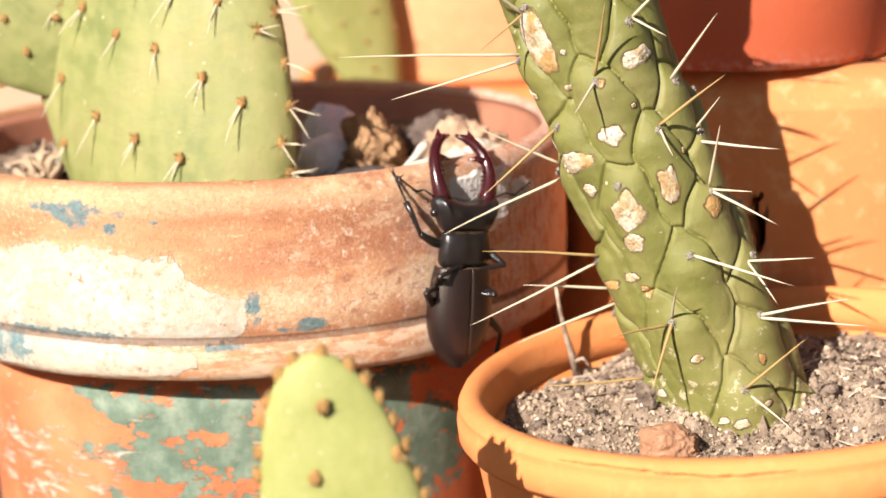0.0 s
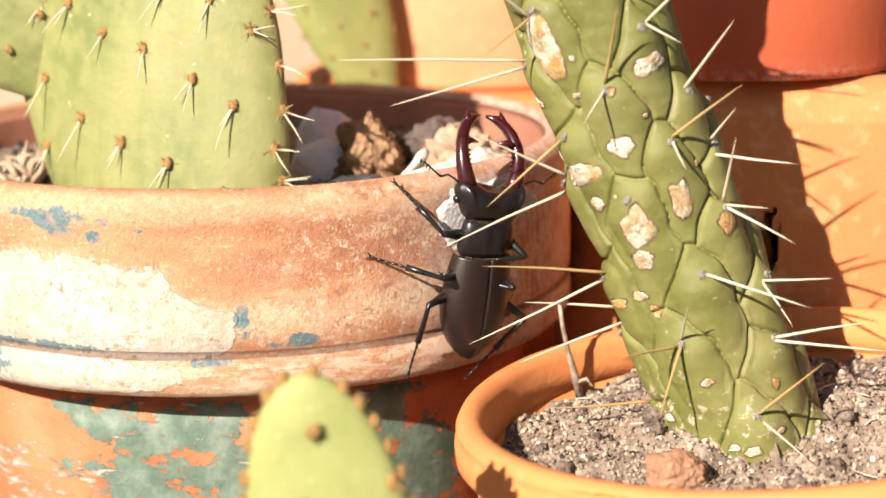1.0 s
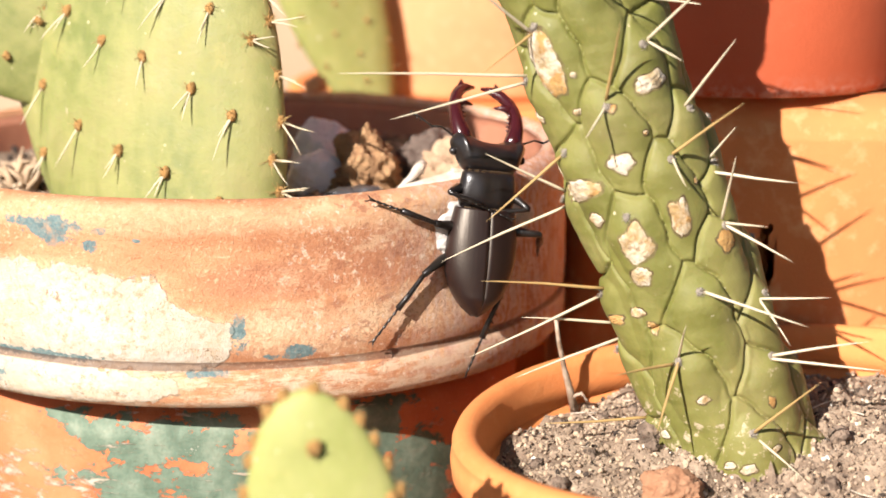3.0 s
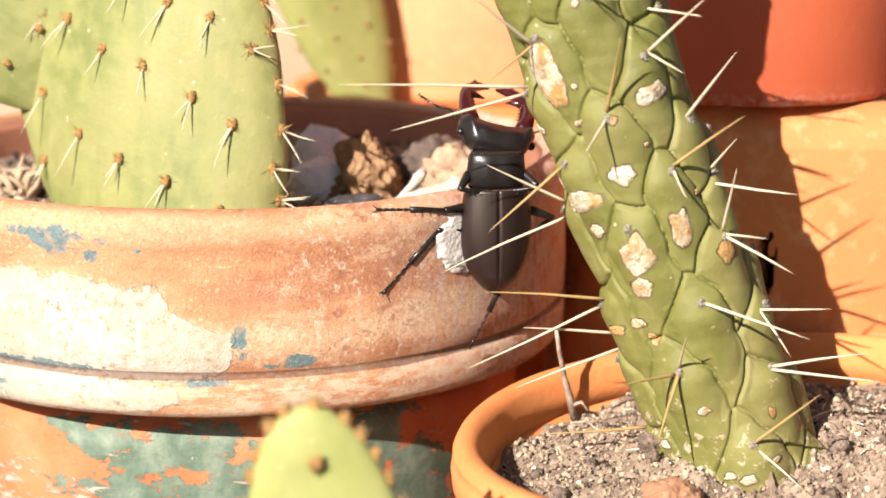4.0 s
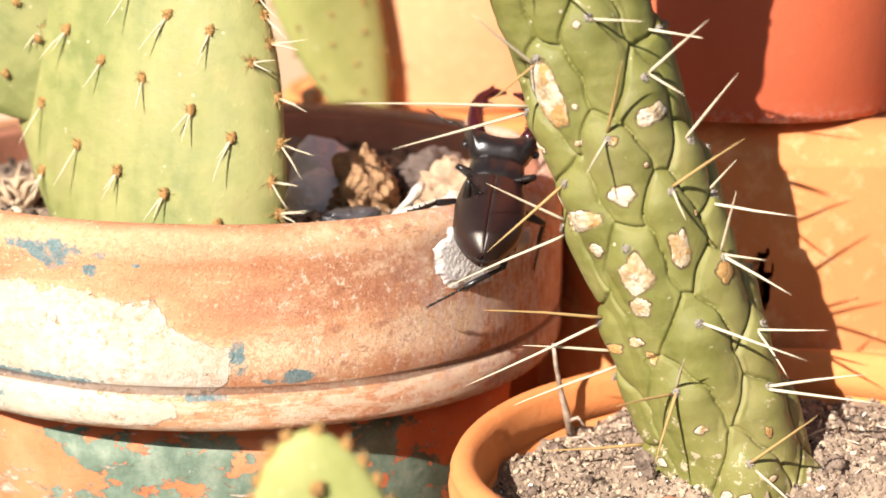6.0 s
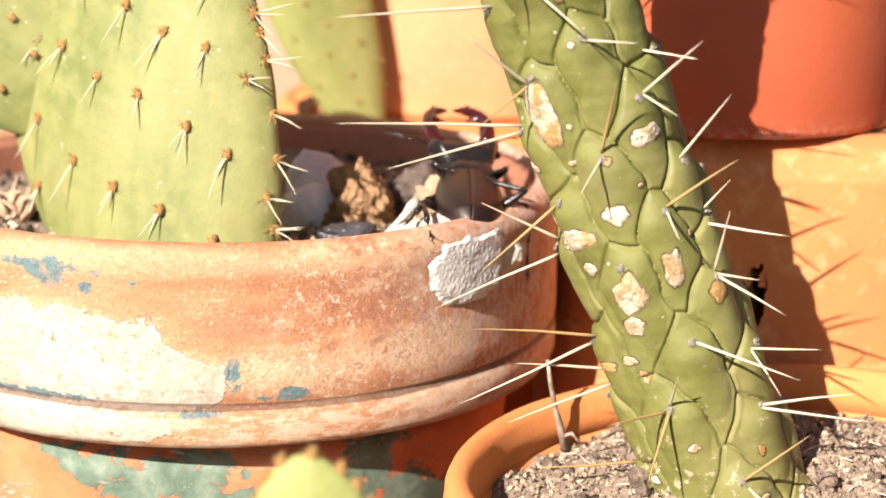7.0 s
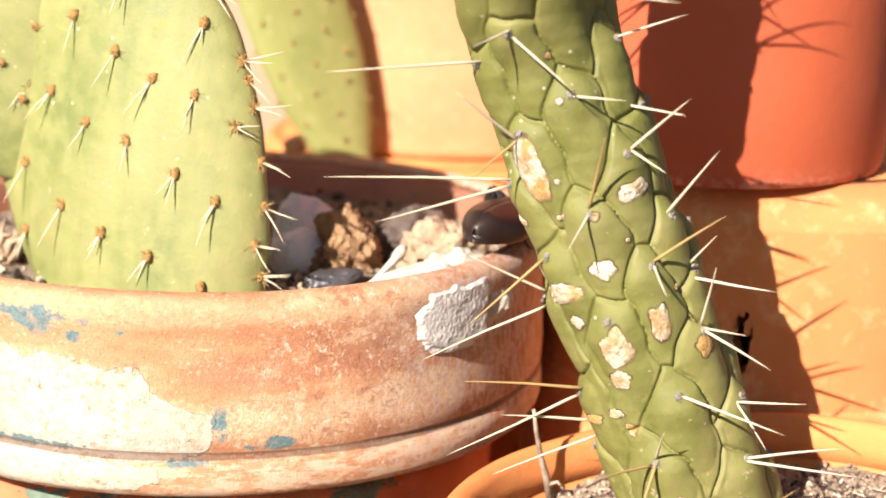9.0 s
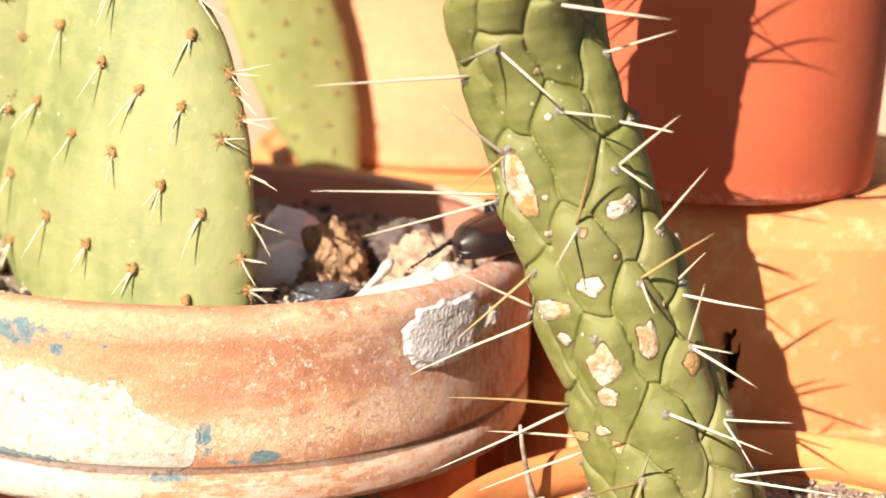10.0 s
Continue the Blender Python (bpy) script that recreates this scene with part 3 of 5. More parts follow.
def build_stack_pots():
    low = thing("upturned_pot", "stained orange terracotta pot with a broken hole, under a red pot", "flower pot", "terracotta pots", m=Matrix.Translation((0.1816, 0.0304, -0.0018)))
    size = 1.02
    wall = [(0.0600, 0.0202), (0.0655, 0.0199), (0.0690, 0.0186), (0.0740, 0.0168), (0.0774, 0.0132)]
    wall += [(0.0787 + (0.0016 if k > 83 else 0.0) - 0.0010 * max(0, 4 - k) / 4, 0.012 - 0.00067 * k) for k in range(103)]
    wall += [(0.0800, -0.12), (0.0795, -0.1668), (0.069, -0.1668)]
    wall += [(0.0700, -0.058 + 0.0012 * k) for k in range(58)]

    def broken(a, r, z):
        u, w = (a - radians(247.3)) * 0.078 / 0.0024, (z + 0.0242) / 0.0078
        d = u * u + w * w + 1.9 * noise.noise((u * 1.1, w * 1.7, 4.0)) + 0.7 * noise.noise((u * 3.1, w * 4.1, 6.0))
        return d

    bm = lathe(wall, 800, 0.0006, 13.0)
    gone = []
    for f in bm.faces:
        c = f.calc_center_median()
        if c.y < 0 and broken(math.atan2(c.y, c.x) % (2 * math.pi), 0.078, c.z) < 1.0:
            gone.append(f)
    bmesh.ops.delete(bm, geom=gone, context="FACES")
    bmesh.ops.scale(bm, vec=(size, size, size), verts=bm.verts)
    part("body", bm, M_ORANGE_OLD, low, "orange clay wall with pale lime stains")
    top = [(0.0610, 0.012), (0.0610, 0.0203), (0.001, 0.0203), (0.001, 0.012)]
    part("base", lathe(top, 64), M_ORANGE_OLD, low)
    red = thing("flower_pot", "red clay flower pot with a scuffed base, standing on another pot", "flower pot", "terracotta pots", m=Matrix.Translation((0.1530, 0.0040, 0.0188)))
    prof = [(0.050, 0.0), (0.0522, 0.0006), (0.0530, 0.0025), (0.0545, 0.03), (0.0575, 0.09), (0.0600, 0.13), (0.064, 0.131), (0.0645, 0.155), (0.058, 0.156), (0.056, 0.125), (0.049, 0.004)]
    prof = [(0.93 * r, z) for r, z in prof]
    part("body", lathe(prof, 128, 0.0004, 17.0), M_RED, red, "tapered red clay wall")
    part("base", lathe([(0.0460, 0.0004), (0.0460, 0.003), (0.001, 0.003), (0.001, 0.0004)], 64), M_RED, red)
    back = thing("upturned_pot", "orange terracotta pot behind the large pot, upside down", "flower pot", "terracotta pots", m=Matrix.Translation((0.098, 0.192, 0)))
    prof = [(0.072, -0.008), (0.0765, -0.009), (0.078, -0.012), (0.079, -0.03), (0.082, -0.1), (0.084, -0.172), (0.077, -0.172), (0.072, -0.02)]
    part("body", lathe(prof, 96, 0.0008, 19.0), M_ORANGE, back)
    part("base", lathe([(0.0735, -0.015), (0.0735, -0.0082), (0.001, -0.0082), (0.001, -0.015)], 64), M_ORANGE, back)
    peach = thing("flower_pot", "pale peach terracotta pot standing on an upturned pot", "flower pot", "terracotta pots", m=Matrix.Translation((0.098, 0.196, -0.0079)))
    prof = [(0.062, 0.0), (0.0655, 0.001), (0.0665, 0.004), (0.069, 0.04), (0.074, 0.12), (0.080, 0.122), (0.081, 0.15), (0.073, 0.151), (0.067, 0.11), (0.060, 0.006)]
    part("body", lathe(prof, 96, 0.0006, 23.0), M_PEACH, peach)
    part("base", lathe([(0.0615, 0.0006), (0.0615, 0.005), (0.001, 0.005), (0.001, 0.0006)], 64), M_PEACH, peach)


build_stack_pots()


# ---- prickly pears ----
def bowed(x, bow):
    """How far a pad bends back at x from its middle."""
    return Vector((-0.58, 1.0, 0.0)) * bow * x * x


def pad_bmesh(half, centre, thick, w0, w1, n=48, segs=48, seed=0.0, bow=0.0):
    """A cladode in the plane (x, z): half(w) and centre(w) give its outline, thick its greatest half thickness."""
    bm = bmesh.new()
    loops = []
    for k in range(n + 1):
        f = k / n
        w = w0 + (w1 - w0) * (0.5 - 0.5 * math.cos(math.pi * f))
        h, c = max(half(w), 0.0004), centre(w)
        th = thick * min(1, (h / max(half((w0 + w1) / 2), 1e-6))) ** 0.6
        loop = []
        for i in range(segs):
            a = 2 * math.pi * i / segs
            ca, sa = math.cos(a), math.sin(a)
            x = math.copysign(abs(ca) ** 0.9, ca) * h
            y = math.copysign(abs(sa) ** 0.95, sa) * th
            p = Vector((x + c, y, w))
            p.y += noise.noise(p * 45 + Vector((seed, 0, 0))) * 0.0007
            p.x += noise.noise((w * 60, seed, a * 0.2)) * 0.0006
            p += bowed(p.x, bow)
            loop.append(p)
        loops.append(loop)
    rings(bm, loops)
    bmesh.ops.recalc_face_normals(bm, faces=bm.faces)
    return bm


def areole_bm(r):
    bm = bmesh.new()
    bmesh.ops.create_icosphere(bm, subdivisions=2, radius=r)
    for v in bm.verts:
        k = 1 + 0.35 * noise.noise(v.co / r * 1.8)
        v.co = Vector((v.co.x * k, v.co.y * 0.75 * k, v.co.z * 1.15 * k))
    return bm


def build_prickly_pear():
    m = Matrix(((0.8669, 0.4932, 0.0723, -0.022), (-0.4985, 0.8577, 0.1257, -0.03968), (0.0, -0.145, 0.9894, 0.03), (0, 0, 0, 1)))
    m = m @ Matrix.Translation((0, 0.0095, 0))
    plant = thing("prickly_pear", "large pale green prickly pear pad with tufts of ivory spines", "cactus", m=m)

    def half(w):
        f = (w - 0.008) / 0.058
        return 0.0451 * math.sqrt(max(0.0, 1 - abs(f) ** 2.6)) if f > 0 else 0.0451 * max(0.0, 1 - abs(f) ** 2.2 * 0.32) ** 0.8

    def middle(w):
        return -0.0087 - 0.242 * w

    bow = 4.5
    part("pad", pad_bmesh(half, middle, 0.0095, -0.062, 0.0656, 56, 56, bow=bow), M_PRICKLY, plant)
    spots = [(-27.7, 13.8), (4.7, 19.8), (17.2, 16.3), (29.0, 8.4), (-15.2, 6.1), (-1.9, 2.4), (13.3, -5.4), (25.4, -12.1), (-22.2, -17.7), (-8.4, -23.7), (6.8, -28.6),
             (36.5, -23.5), (23.1, -35.8), (38.7, -0.7), (-36.0, -7.2), (40.2, -13.0), (40.6, -32.1), (-36.0, -26.6), (34.0, 21.3), (-21.2, 35.2), (17.5, 35.8), (-7.3, 26.3),
             (28.1, 26.2), (-36.6, 14.4), (35.6, 13.8), (21.1, 46.3), (-6.0, 47.0)]
    rnd = random.Random(5)
    mesh = finish(areole_bm(0.0015), M_AREOLE)
    for x, w in spots:
        x, w = x / 1000, w / 1000
        reach = half(w) - 0.0006
        x = max(middle(w) - reach, min(middle(w) + reach, x))
        e = min(1.0, abs(x - middle(w)) / max(half(w), 1e-3))
        y = -0.0095 * max(0.0, 1 - e ** 2.1) ** 0.475
        x, y, w = Vector((x, y, w)) + bowed(x, bow)
        ar = new("areole", mesh)
        ar.parent = plant
        ar.matrix_basis = pose(x, y, w, 0, rnd.uniform(-20, 20), 0)
        out = Vector((1.1 * math.copysign(max(0, e - 0.8) * 4, x), -1, 0)).normalized()
        edge = e > 0.86
        for k in range(rnd.choice((1, 1, 2, 2)) + (1 if edge else 0)):
            d = Vector((math.copysign(rnd.uniform(0.7, 1.2), x), -rnd.uniform(0.1, 0.6), rnd.uniform(-0.75, 0.25)))
            if not edge:
                d = out * rnd.uniform(0.34, 0.62) + Vector((rnd.uniform(-0.6, 0.1), 0, -1))
            ln = rnd.uniform(0.009, 0.0145) * (1.0 if k == 0 or edge else 0.62)
            bm = bmesh.new()
            spine_mesh(bm, (x, y, w), Vector((x, y, w)) + d.normalized() * ln, 0.00029, 6, rnd.uniform(-0.03, 0.03))
            part("spine", bm, M_SPINE, plant)
        bm = bmesh.new()
        for k in range(26 if edge else 14):
            d = out * 0.7 + Vector((rnd.uniform(-0.9, 0.9), rnd.uniform(-0.3, 0.3), rnd.uniform(-0.7, 0.9)))
            spine_mesh(bm, (x, y, w), Vector((x, y, w)) + d.normalized() * rnd.uniform(0.0018, 0.0056 if edge else 0.0036), 0.00013, 4)
        part("bristle_tuft", bm, M_SPINE_TAN, plant)
    return plant


build_prickly_pear()


def simple_pad(name, label, m, halfw, w0, w1, thick, mat, step, seed, lean=0.0, top_power=2.3, spine=0.004, fringe=0.0, skew=0.0, dot=0.0012, neck=None, spots=None):
    plant = thing(name, label, "cactus", m=m)

    def half(w):
        if neck:
            return halfw * (neck + (1 - neck) * math.sin(min(1.0, max(0.0, (w + 0.008) / 0.060)) * math.pi / 2)) * math.sqrt(max(0.0, 1 - max(0.0, w / w1) ** 5))
        f = (w - (w0 + 0.6 * (w1 - w0))) / (0.4 * (w1 - w0))
        if f > 0:
            return halfw * math.sqrt(max(0.0, 1 - f ** top_power))
        g = -f / 1.5
        return halfw * (1 - 0.68 * min(1, g) ** 1.7)

    def mid(w):
        return lean * w - skew * halfw * max(0.0, (w - w0) / (w1 - w0) - 0.55) ** 1.3 * 2.8

    part("pad", pad_bmesh(half, mid, thick, w0, w1, 44, 44, seed), mat, plant)
    rnd = random.Random(int(seed * 10))
    mesh = finish(areole_bm(dot), M_AREOLE)
    places = [(x / 1000, w / 1000) for x, w in spots or []]
    row = 0
    w = w0 + 0.3 * (w1 - w0)
    stop = min(v for _, v in places) - 0.010 if places else w1
    while w < stop:
        k = -1.0 + (0.25 if row % 2 else 0)
        while k <= 1.01:
            places.append((mid(w) + k * half(w), w))
            k += step / max(half(w), 0.004)
        w += step * 0.8
        row += 1
    for x, w in places:
        k = max(-1.0, min(1.0, (x - mid(w)) / max(half(w), 0.001)))
        y = -thick * max(0.0, 1 - abs(k) ** 2.1) ** 0.475
        ar = new("areole", mesh)
        ar.parent = plant
        ar.matrix_basis = pose(x, y, w, 0, rnd.uniform(-20, 20), 0)
        bm = bmesh.new()
        for q in range(12):
            d = Vector((rnd.uniform(-0.8, 0.8) + k * 0.8, -0.7, rnd.uniform(-0.8, 0.6)))
            spine_mesh(bm, (x, y, w), Vector((x, y, w)) + d.normalized() * rnd.uniform(0.4, 1) * spine * 0.5, 0.00013, 4)
        part("bristle_tuft", bm, M_SPINE_TAN, plant)
    # tufts set close along the margin
    far = 0.0
    last = None
    for k in range(400 if fringe else 0):
        f = k / 399 * 2 - 1
        w = w1 - (w1 - w0) * 0.62 * abs(f) ** 2.2
        p = Vector((mid(w) + math.copysign(half(w), f), 0, w))
        far += (p - last).length if last else 0.0
        last = p
        if far < fringe:
            continue
        far = rnd.uniform(-0.25, 0.25) * fringe
        out = Vector((p.x, 0, max(0.0, w - (w0 + 0.72 * (w1 - w0))) * 1.6)).normalized()
        ar = new("areole", mesh)
        ar.parent = plant
        ar.matrix_basis = Matrix.Translation(p)
        bm = bmesh.new()
        for q in range(22):
            d = out + Vector((rnd.uniform(-0.7, 0.7), rnd.uniform(-0.8, 0.6), rnd.uniform(-0.7, 0.7)))
            spine_mesh(bm, p, p + d.normalized() * rnd.uniform(0.0012, 0.0032), 0.00015, 4)
        part("bristle_tuft", bm, M_SPINE_TAN, plant)
    return plant


simple_pad("young_prickly_pear", "small bright green prickly pear pad with orange tufts", pose(0.0230, -0.2030, -0.0703, 0, -3, -6), 0.0191, -0.1017, 0.0571, 0.0048, M_PRICKLY_FAR, 0.0165, 2.0, top_power=2.5, spine=0.008, fringe=0.0056, skew=0.27, dot=0.0016, spots=[(-3.6, 46.4), (10.9, 34.0), (-6.7, 30.7)])
simple_pad("prickly_pear_pad", "bright green prickly pear pad behind the large pot", pose(0.0500, 0.1300, -0.0100, 0, -20, 14), 0.0190, -0.16, 0.15, 0.006, M_PRICKLY_FAR, 0.0125, 3.0, dot=0.0008, neck=0.3)
simple_pad("prickly_pear_pad", "dull green prickly pear pad growing behind the larger one", pose(-0.0435, -0.0085, 0.028, 0, -46, -8), 0.0330, -0.012, 0.077, 0.006, M_PRICKLY, 0.014, 4.0, spine=0.007)


# ---- needle cactus in the orange pot ----
STEM_FOOT = Vector((0.13618, -0.1035, -0.08))
STEM_DIR = Vector((-0.35156, 0.04675, 0.935))
STEM_U = Vector((0.93602, 0.0, 0.35194))
STEM_V = Vector((0.01645, 0.99891, -0.04376))
STEM_LEN = 0.262
# angle in degrees and height in millimetres of each areole on the side that is seen
SEEDS = [(-134.0, 141.5), (-89.3, 147.2), (-104.0, 117.8), (-65.6, 128.7), (-149.5, 109.5), (178, 96.8), (-74.5, 100.3), (-117.1, 90.6), (-51.6, 79.4), (-87.1, 67.1), (-170.8, 71.6),
         (-117.3, 52.0), (-51.5, 44.0), (-36.2, 58.8), (175.4, 33.8), (-86.0, 28.7), (-26.2, 15.5), (-163.7, 128.8), (-44.5, 109.4), (-35.9, 94.2), (175.6, 55.0), (-117.3, 166.3),
         (-38.0, 155.0), (-72.6, 174.9), (-32.4, 137.2), (-152.2, 160.4)]


def stem_seeds():
    seeds = list(SEEDS)
    for row in range(17):
        for col in range(8):
            a = col * 45 + (22.5 if row % 2 else 0) - 180
            h = 4 + row * 16.5 + (col % 2) * 3
            if (h > 182 or h < 8 or a > -15) and not (a > 150 and h < 175):
                seeds.append((a, h))
    return np.array(seeds)


ALL_SEEDS = stem_seeds()


def stem_radius(a, h):
    """Radius in metres at angle a (degrees) and height h (millimetres); arrays of equal shape."""
    a, h = np.asarray(a, float), np.asarray(h, float)
    ra = np.radians(a)
    swell = 0.22 * np.sin(3 * ra + h * 0.11) * np.sin(h * 0.17 + 1.3) + 0.05 * np.sin(11 * ra + h * 0.9) * np.sin(h * 0.7 - 5 * ra)
    a = a + 2.2 * np.sin(h * 0.30 + 2 * ra) + 0.8 * np.sin(h * 0.75 - 3 * ra)
    h = h + 0.7 * np.sin(5 * ra + h * 0.13) + 0.25 * np.sin(11 * ra - h * 0.3)
    f1 = np.full(a.shape, 1e9)
    f2 = np.full(a.shape, 1e9)
    top = np.zeros(a.shape)
    for sa, sh in ALL_SEEDS:
        da = (a - sa + 180) % 360 - 180
        dx = da * math.pi / 180 * 19.0 / 6.0
        dh = h - (sh - 6.5)
        dy = np.where(dh > 0, dh / 8.6, dh / 13.0)
        d = np.sqrt(dx * dx + dy * dy)
        near = d < f1
        f2 = np.where(near, f1, np.minimum(f2, d))
        top = np.where(near, np.exp(-((dh - 4.0) / 5.0) ** 2 - dx * dx * 0.8), top)
        f1 = np.where(near, d, f1)
    k = np.clip((f2 - f1) / 0.24, 0, 1)
    k = k * (2 - k)
    shape = np.interp(h, [-20, 0, 14, 40, 150, 178, 192, 225, 262], [20.5, 19.5, 18.2, 17.3, 16.6, 16.2, 12.8, 12.4, 3.0])
    dome = 1 - np.clip(f1 / 1.25, 0, 1) ** 2
    return (shape + swell + 1.6 * k ** 0.7 + 1.8 * dome + 0.9 * top) / 1000


def stem_bend(h):
    """How far, in metres, the axis has turned upright at height h (millimetres)."""
    h = np.asarray(h, float)
    k = np.clip(h - 168, 0, 20)
    return (0.7 * k * k / 40 + 0.55 * np.clip(h - 188, 0, 30) + 0.4 * np.clip(h - 218, 0, None)) / 1000


def stem_swing(h):
    """How far, in metres, the axis swings forward at height h (millimetres)."""
    k = np.clip((np.asarray(h, float) - 152) / 36, 0, 1)
    return -0.013 * k * k * (3 - 2 * k)


def stem_point(a, h, lift=0.0):
    r = float(stem_radius(np.array([a]), np.array([h]))[0]) + lift
    t = math.radians(a)
    return STEM_FOOT + Vector((float(stem_bend(h)), float(stem_swing(h)), 0)) + STEM_DIR * (h / 1000) + (STEM_U * math.cos(t) + STEM_V * math.sin(t)) * r


def spine_part(parent, base, d, r, mat, bow=0.0):
    bm = bmesh.new()
    spine_mesh(bm, base, base + Vector(d) / 1000, r, 7, bow)
    return part("spine", bm, mat, parent)


def build_stem_cactus():
    plant = thing("needle_cactus", "thick green needle cactus stem with corky scars and long ivory spines", "cactus")
    segs, rows = 320, 720
    ang = np.linspace(-180, 180, segs, endpoint=False)
    hs = np.linspace(-4, STEM_LEN * 1000, rows)
    aa, hh = np.meshgrid(ang, hs)
    rr = stem_radius(aa, hh)
    ct, sn = np.cos(np.radians(aa)), np.sin(np.radians(aa))
    foot, d, u, v = (np.array(x) for x in (STEM_FOOT, STEM_DIR, STEM_U, STEM_V))
    pts = foot + stem_bend(hh)[..., None] * np.array((1.0, 0, 0)) + stem_swing(hh)[..., None] * np.array((0, 1.0, 0)) + (hh / 1000)[..., None] * d + (rr * ct)[..., None] * u + (rr * sn)[..., None] * v
    verts = pts.reshape(-1, 3).tolist()
    faces = [(k * segs + i, k * segs + (i + 1) % segs, (k + 1) * segs + (i + 1) % segs, (k + 1) * segs + i) for k in range(rows - 1) for i in range(segs)]
    faces += [tuple(range((rows - 1) * segs, rows * segs)), tuple(reversed(range(segs)))]
    me = bpy.data.meshes.new("stem")
    me.from_pydata(verts, [], faces)
    me.materials.append(M_STEM)
    me.shade_smooth()
    stem = new("stem", me)
    stem.parent = plant
    # areoles
    mesh = finish(areole_bm(0.00095), M_WOOL)
    hair = random.Random(77)
    bm = bmesh.new()
    for _ in range(46):
        d = Vector((hair.uniform(-1, 1), -hair.uniform(0.1, 0.9), hair.uniform(-1, 1))).normalized()
        spine_mesh(bm, d * 0.0004, d * hair.uniform(0.0010, 0.0019), 0.00009, 4, hair.uniform(-0.2, 0.2))
    wool = finish(bm, M_WOOL)
    for sa, sh in ALL_SEEDS:
        ar = new("areole", mesh)
        ar.parent = plant
        ar.matrix_basis = Matrix.Translation(stem_point(sa, sh - 0.5, -0.0002)) @ pose(0, 0, 0, 0, sa % 30, sa + 90)
        tuft = new("wool_tuft", wool)
        tuft.parent = plant
        tuft.matrix_basis = ar.matrix_basis
    # corky scars: angle, height, half width, half height in millimetres
    scars = [(-136.5, 131.1, 5.2, 8.4), (-150.3, 98.7, 7.5, 2.8), (-116.3, 83.0, 4.2, 5.2), (-123.1, 74.4, 3.3, 2.8), (-108.4, 103.1, 3.6, 2.9), (-81.3, 85.6, 2.5, 5.2),
             (-67.2, 119.1, 4.4, 2.6), (-168.7, 118.3, 3.6, 1.4), (-145.1, 90.7, 2.4, 1.8), (-162.5, 64.0, 3.3, 1.3), (-138.9, 65.2, 2.8, 1.3), (-130.3, 60.7, 1.5, 1.8),
             (-54.5, 75.3, 2.6, 2.8), (-156.7, 31.7, 2.2, 1.2), (-108.5, 21.6, 1.5, 1.0), (-97.5, 19.6, 2.2, 1.3), (-101.0, 116.6, 1.1, 1.0), (178, 103.8, 5.1, 2.1), (-95, 157, 0.9, 0.9), (-120, 127, 0.8, 0.8),
             (-110, 40, 1.6, 1.1), (-64, 33, 0.9, 1.4), (-75, 22, 1.5, 0.9), (-88, 15, 2.0, 0.9), (-66, 14, 1.3, 0.8), (-80, 12, 1.4, 0.8), (-98, 146, 1.0, 0.8), (-84, 108, 0.7, 0.7), (-60, 92, 0.8, 0.8), (-128, 118, 1.2, 0.8)]
    for k, (sa, sh, w, h) in enumerate(scars + scars):
        rim = k >= len(scars)
        k = k % len(scars)
        bm = bmesh.new()
        rings_n, seg = 9, 40
        grid_a, grid_h, lift = [], [], []
        for i in range(rings_n + 1):
            for j in range(seg):
                t = 2 * math.pi * j / seg
                rag = 1 + 0.42 * noise.noise((math.cos(t) * 1.3 + k * 3.1, math.sin(t) * 1.3, k)) + 0.16 * noise.noise((math.cos(t) * 4, math.sin(t) * 4, k + 9))
                f = i / rings_n
                grow = 0.3 / 1000 * rim
                grid_a.append(sa + f * (rag * w + grow * 1000) * math.cos(t) / 19.5 * 57.3)
                grid_h.append(sh + f * (rag * h + grow * 1000) * math.sin(t))
                lift.append(0.00006 if rim else 0.00035 * (1 - f ** 6) - 0.0001 * f ** 6 + 0.00030 * noise.noise((f * math.cos(t) * 5, f * math.sin(t) * 5, k)))
        r = stem_radius(np.array(grid_a), np.array(grid_h))
        vs = []
        for ga, gh, gr, gl in zip(grid_a, grid_h, r, lift):
            t = math.radians(ga)
            vs.append(bm.verts.new(STEM_FOOT + Vector((float(stem_bend(gh)), float(stem_swing(gh)), 0)) + STEM_DIR * (gh / 1000) + (STEM_U * math.cos(t) + STEM_V * math.sin(t)) * (float(gr) + gl)))
        for i in range(rings_n):
            for j in range(seg):
                q = (j + 1) % seg
                bm.faces.new((vs[i * seg + j], vs[i * seg + q], vs[(i + 1) * seg + q], vs[(i + 1) * seg + j]))
        bmesh.ops.remove_doubles(bm, verts=bm.verts, dist=1e-6)
        bmesh.ops.recalc_face_normals(bm, faces=bm.faces)
        part("scar_edge" if rim else "scar", bm, M_SCAR_EDGE if rim else M_CORK, plant, "dark brown scar edge" if rim else "pale corky scar")
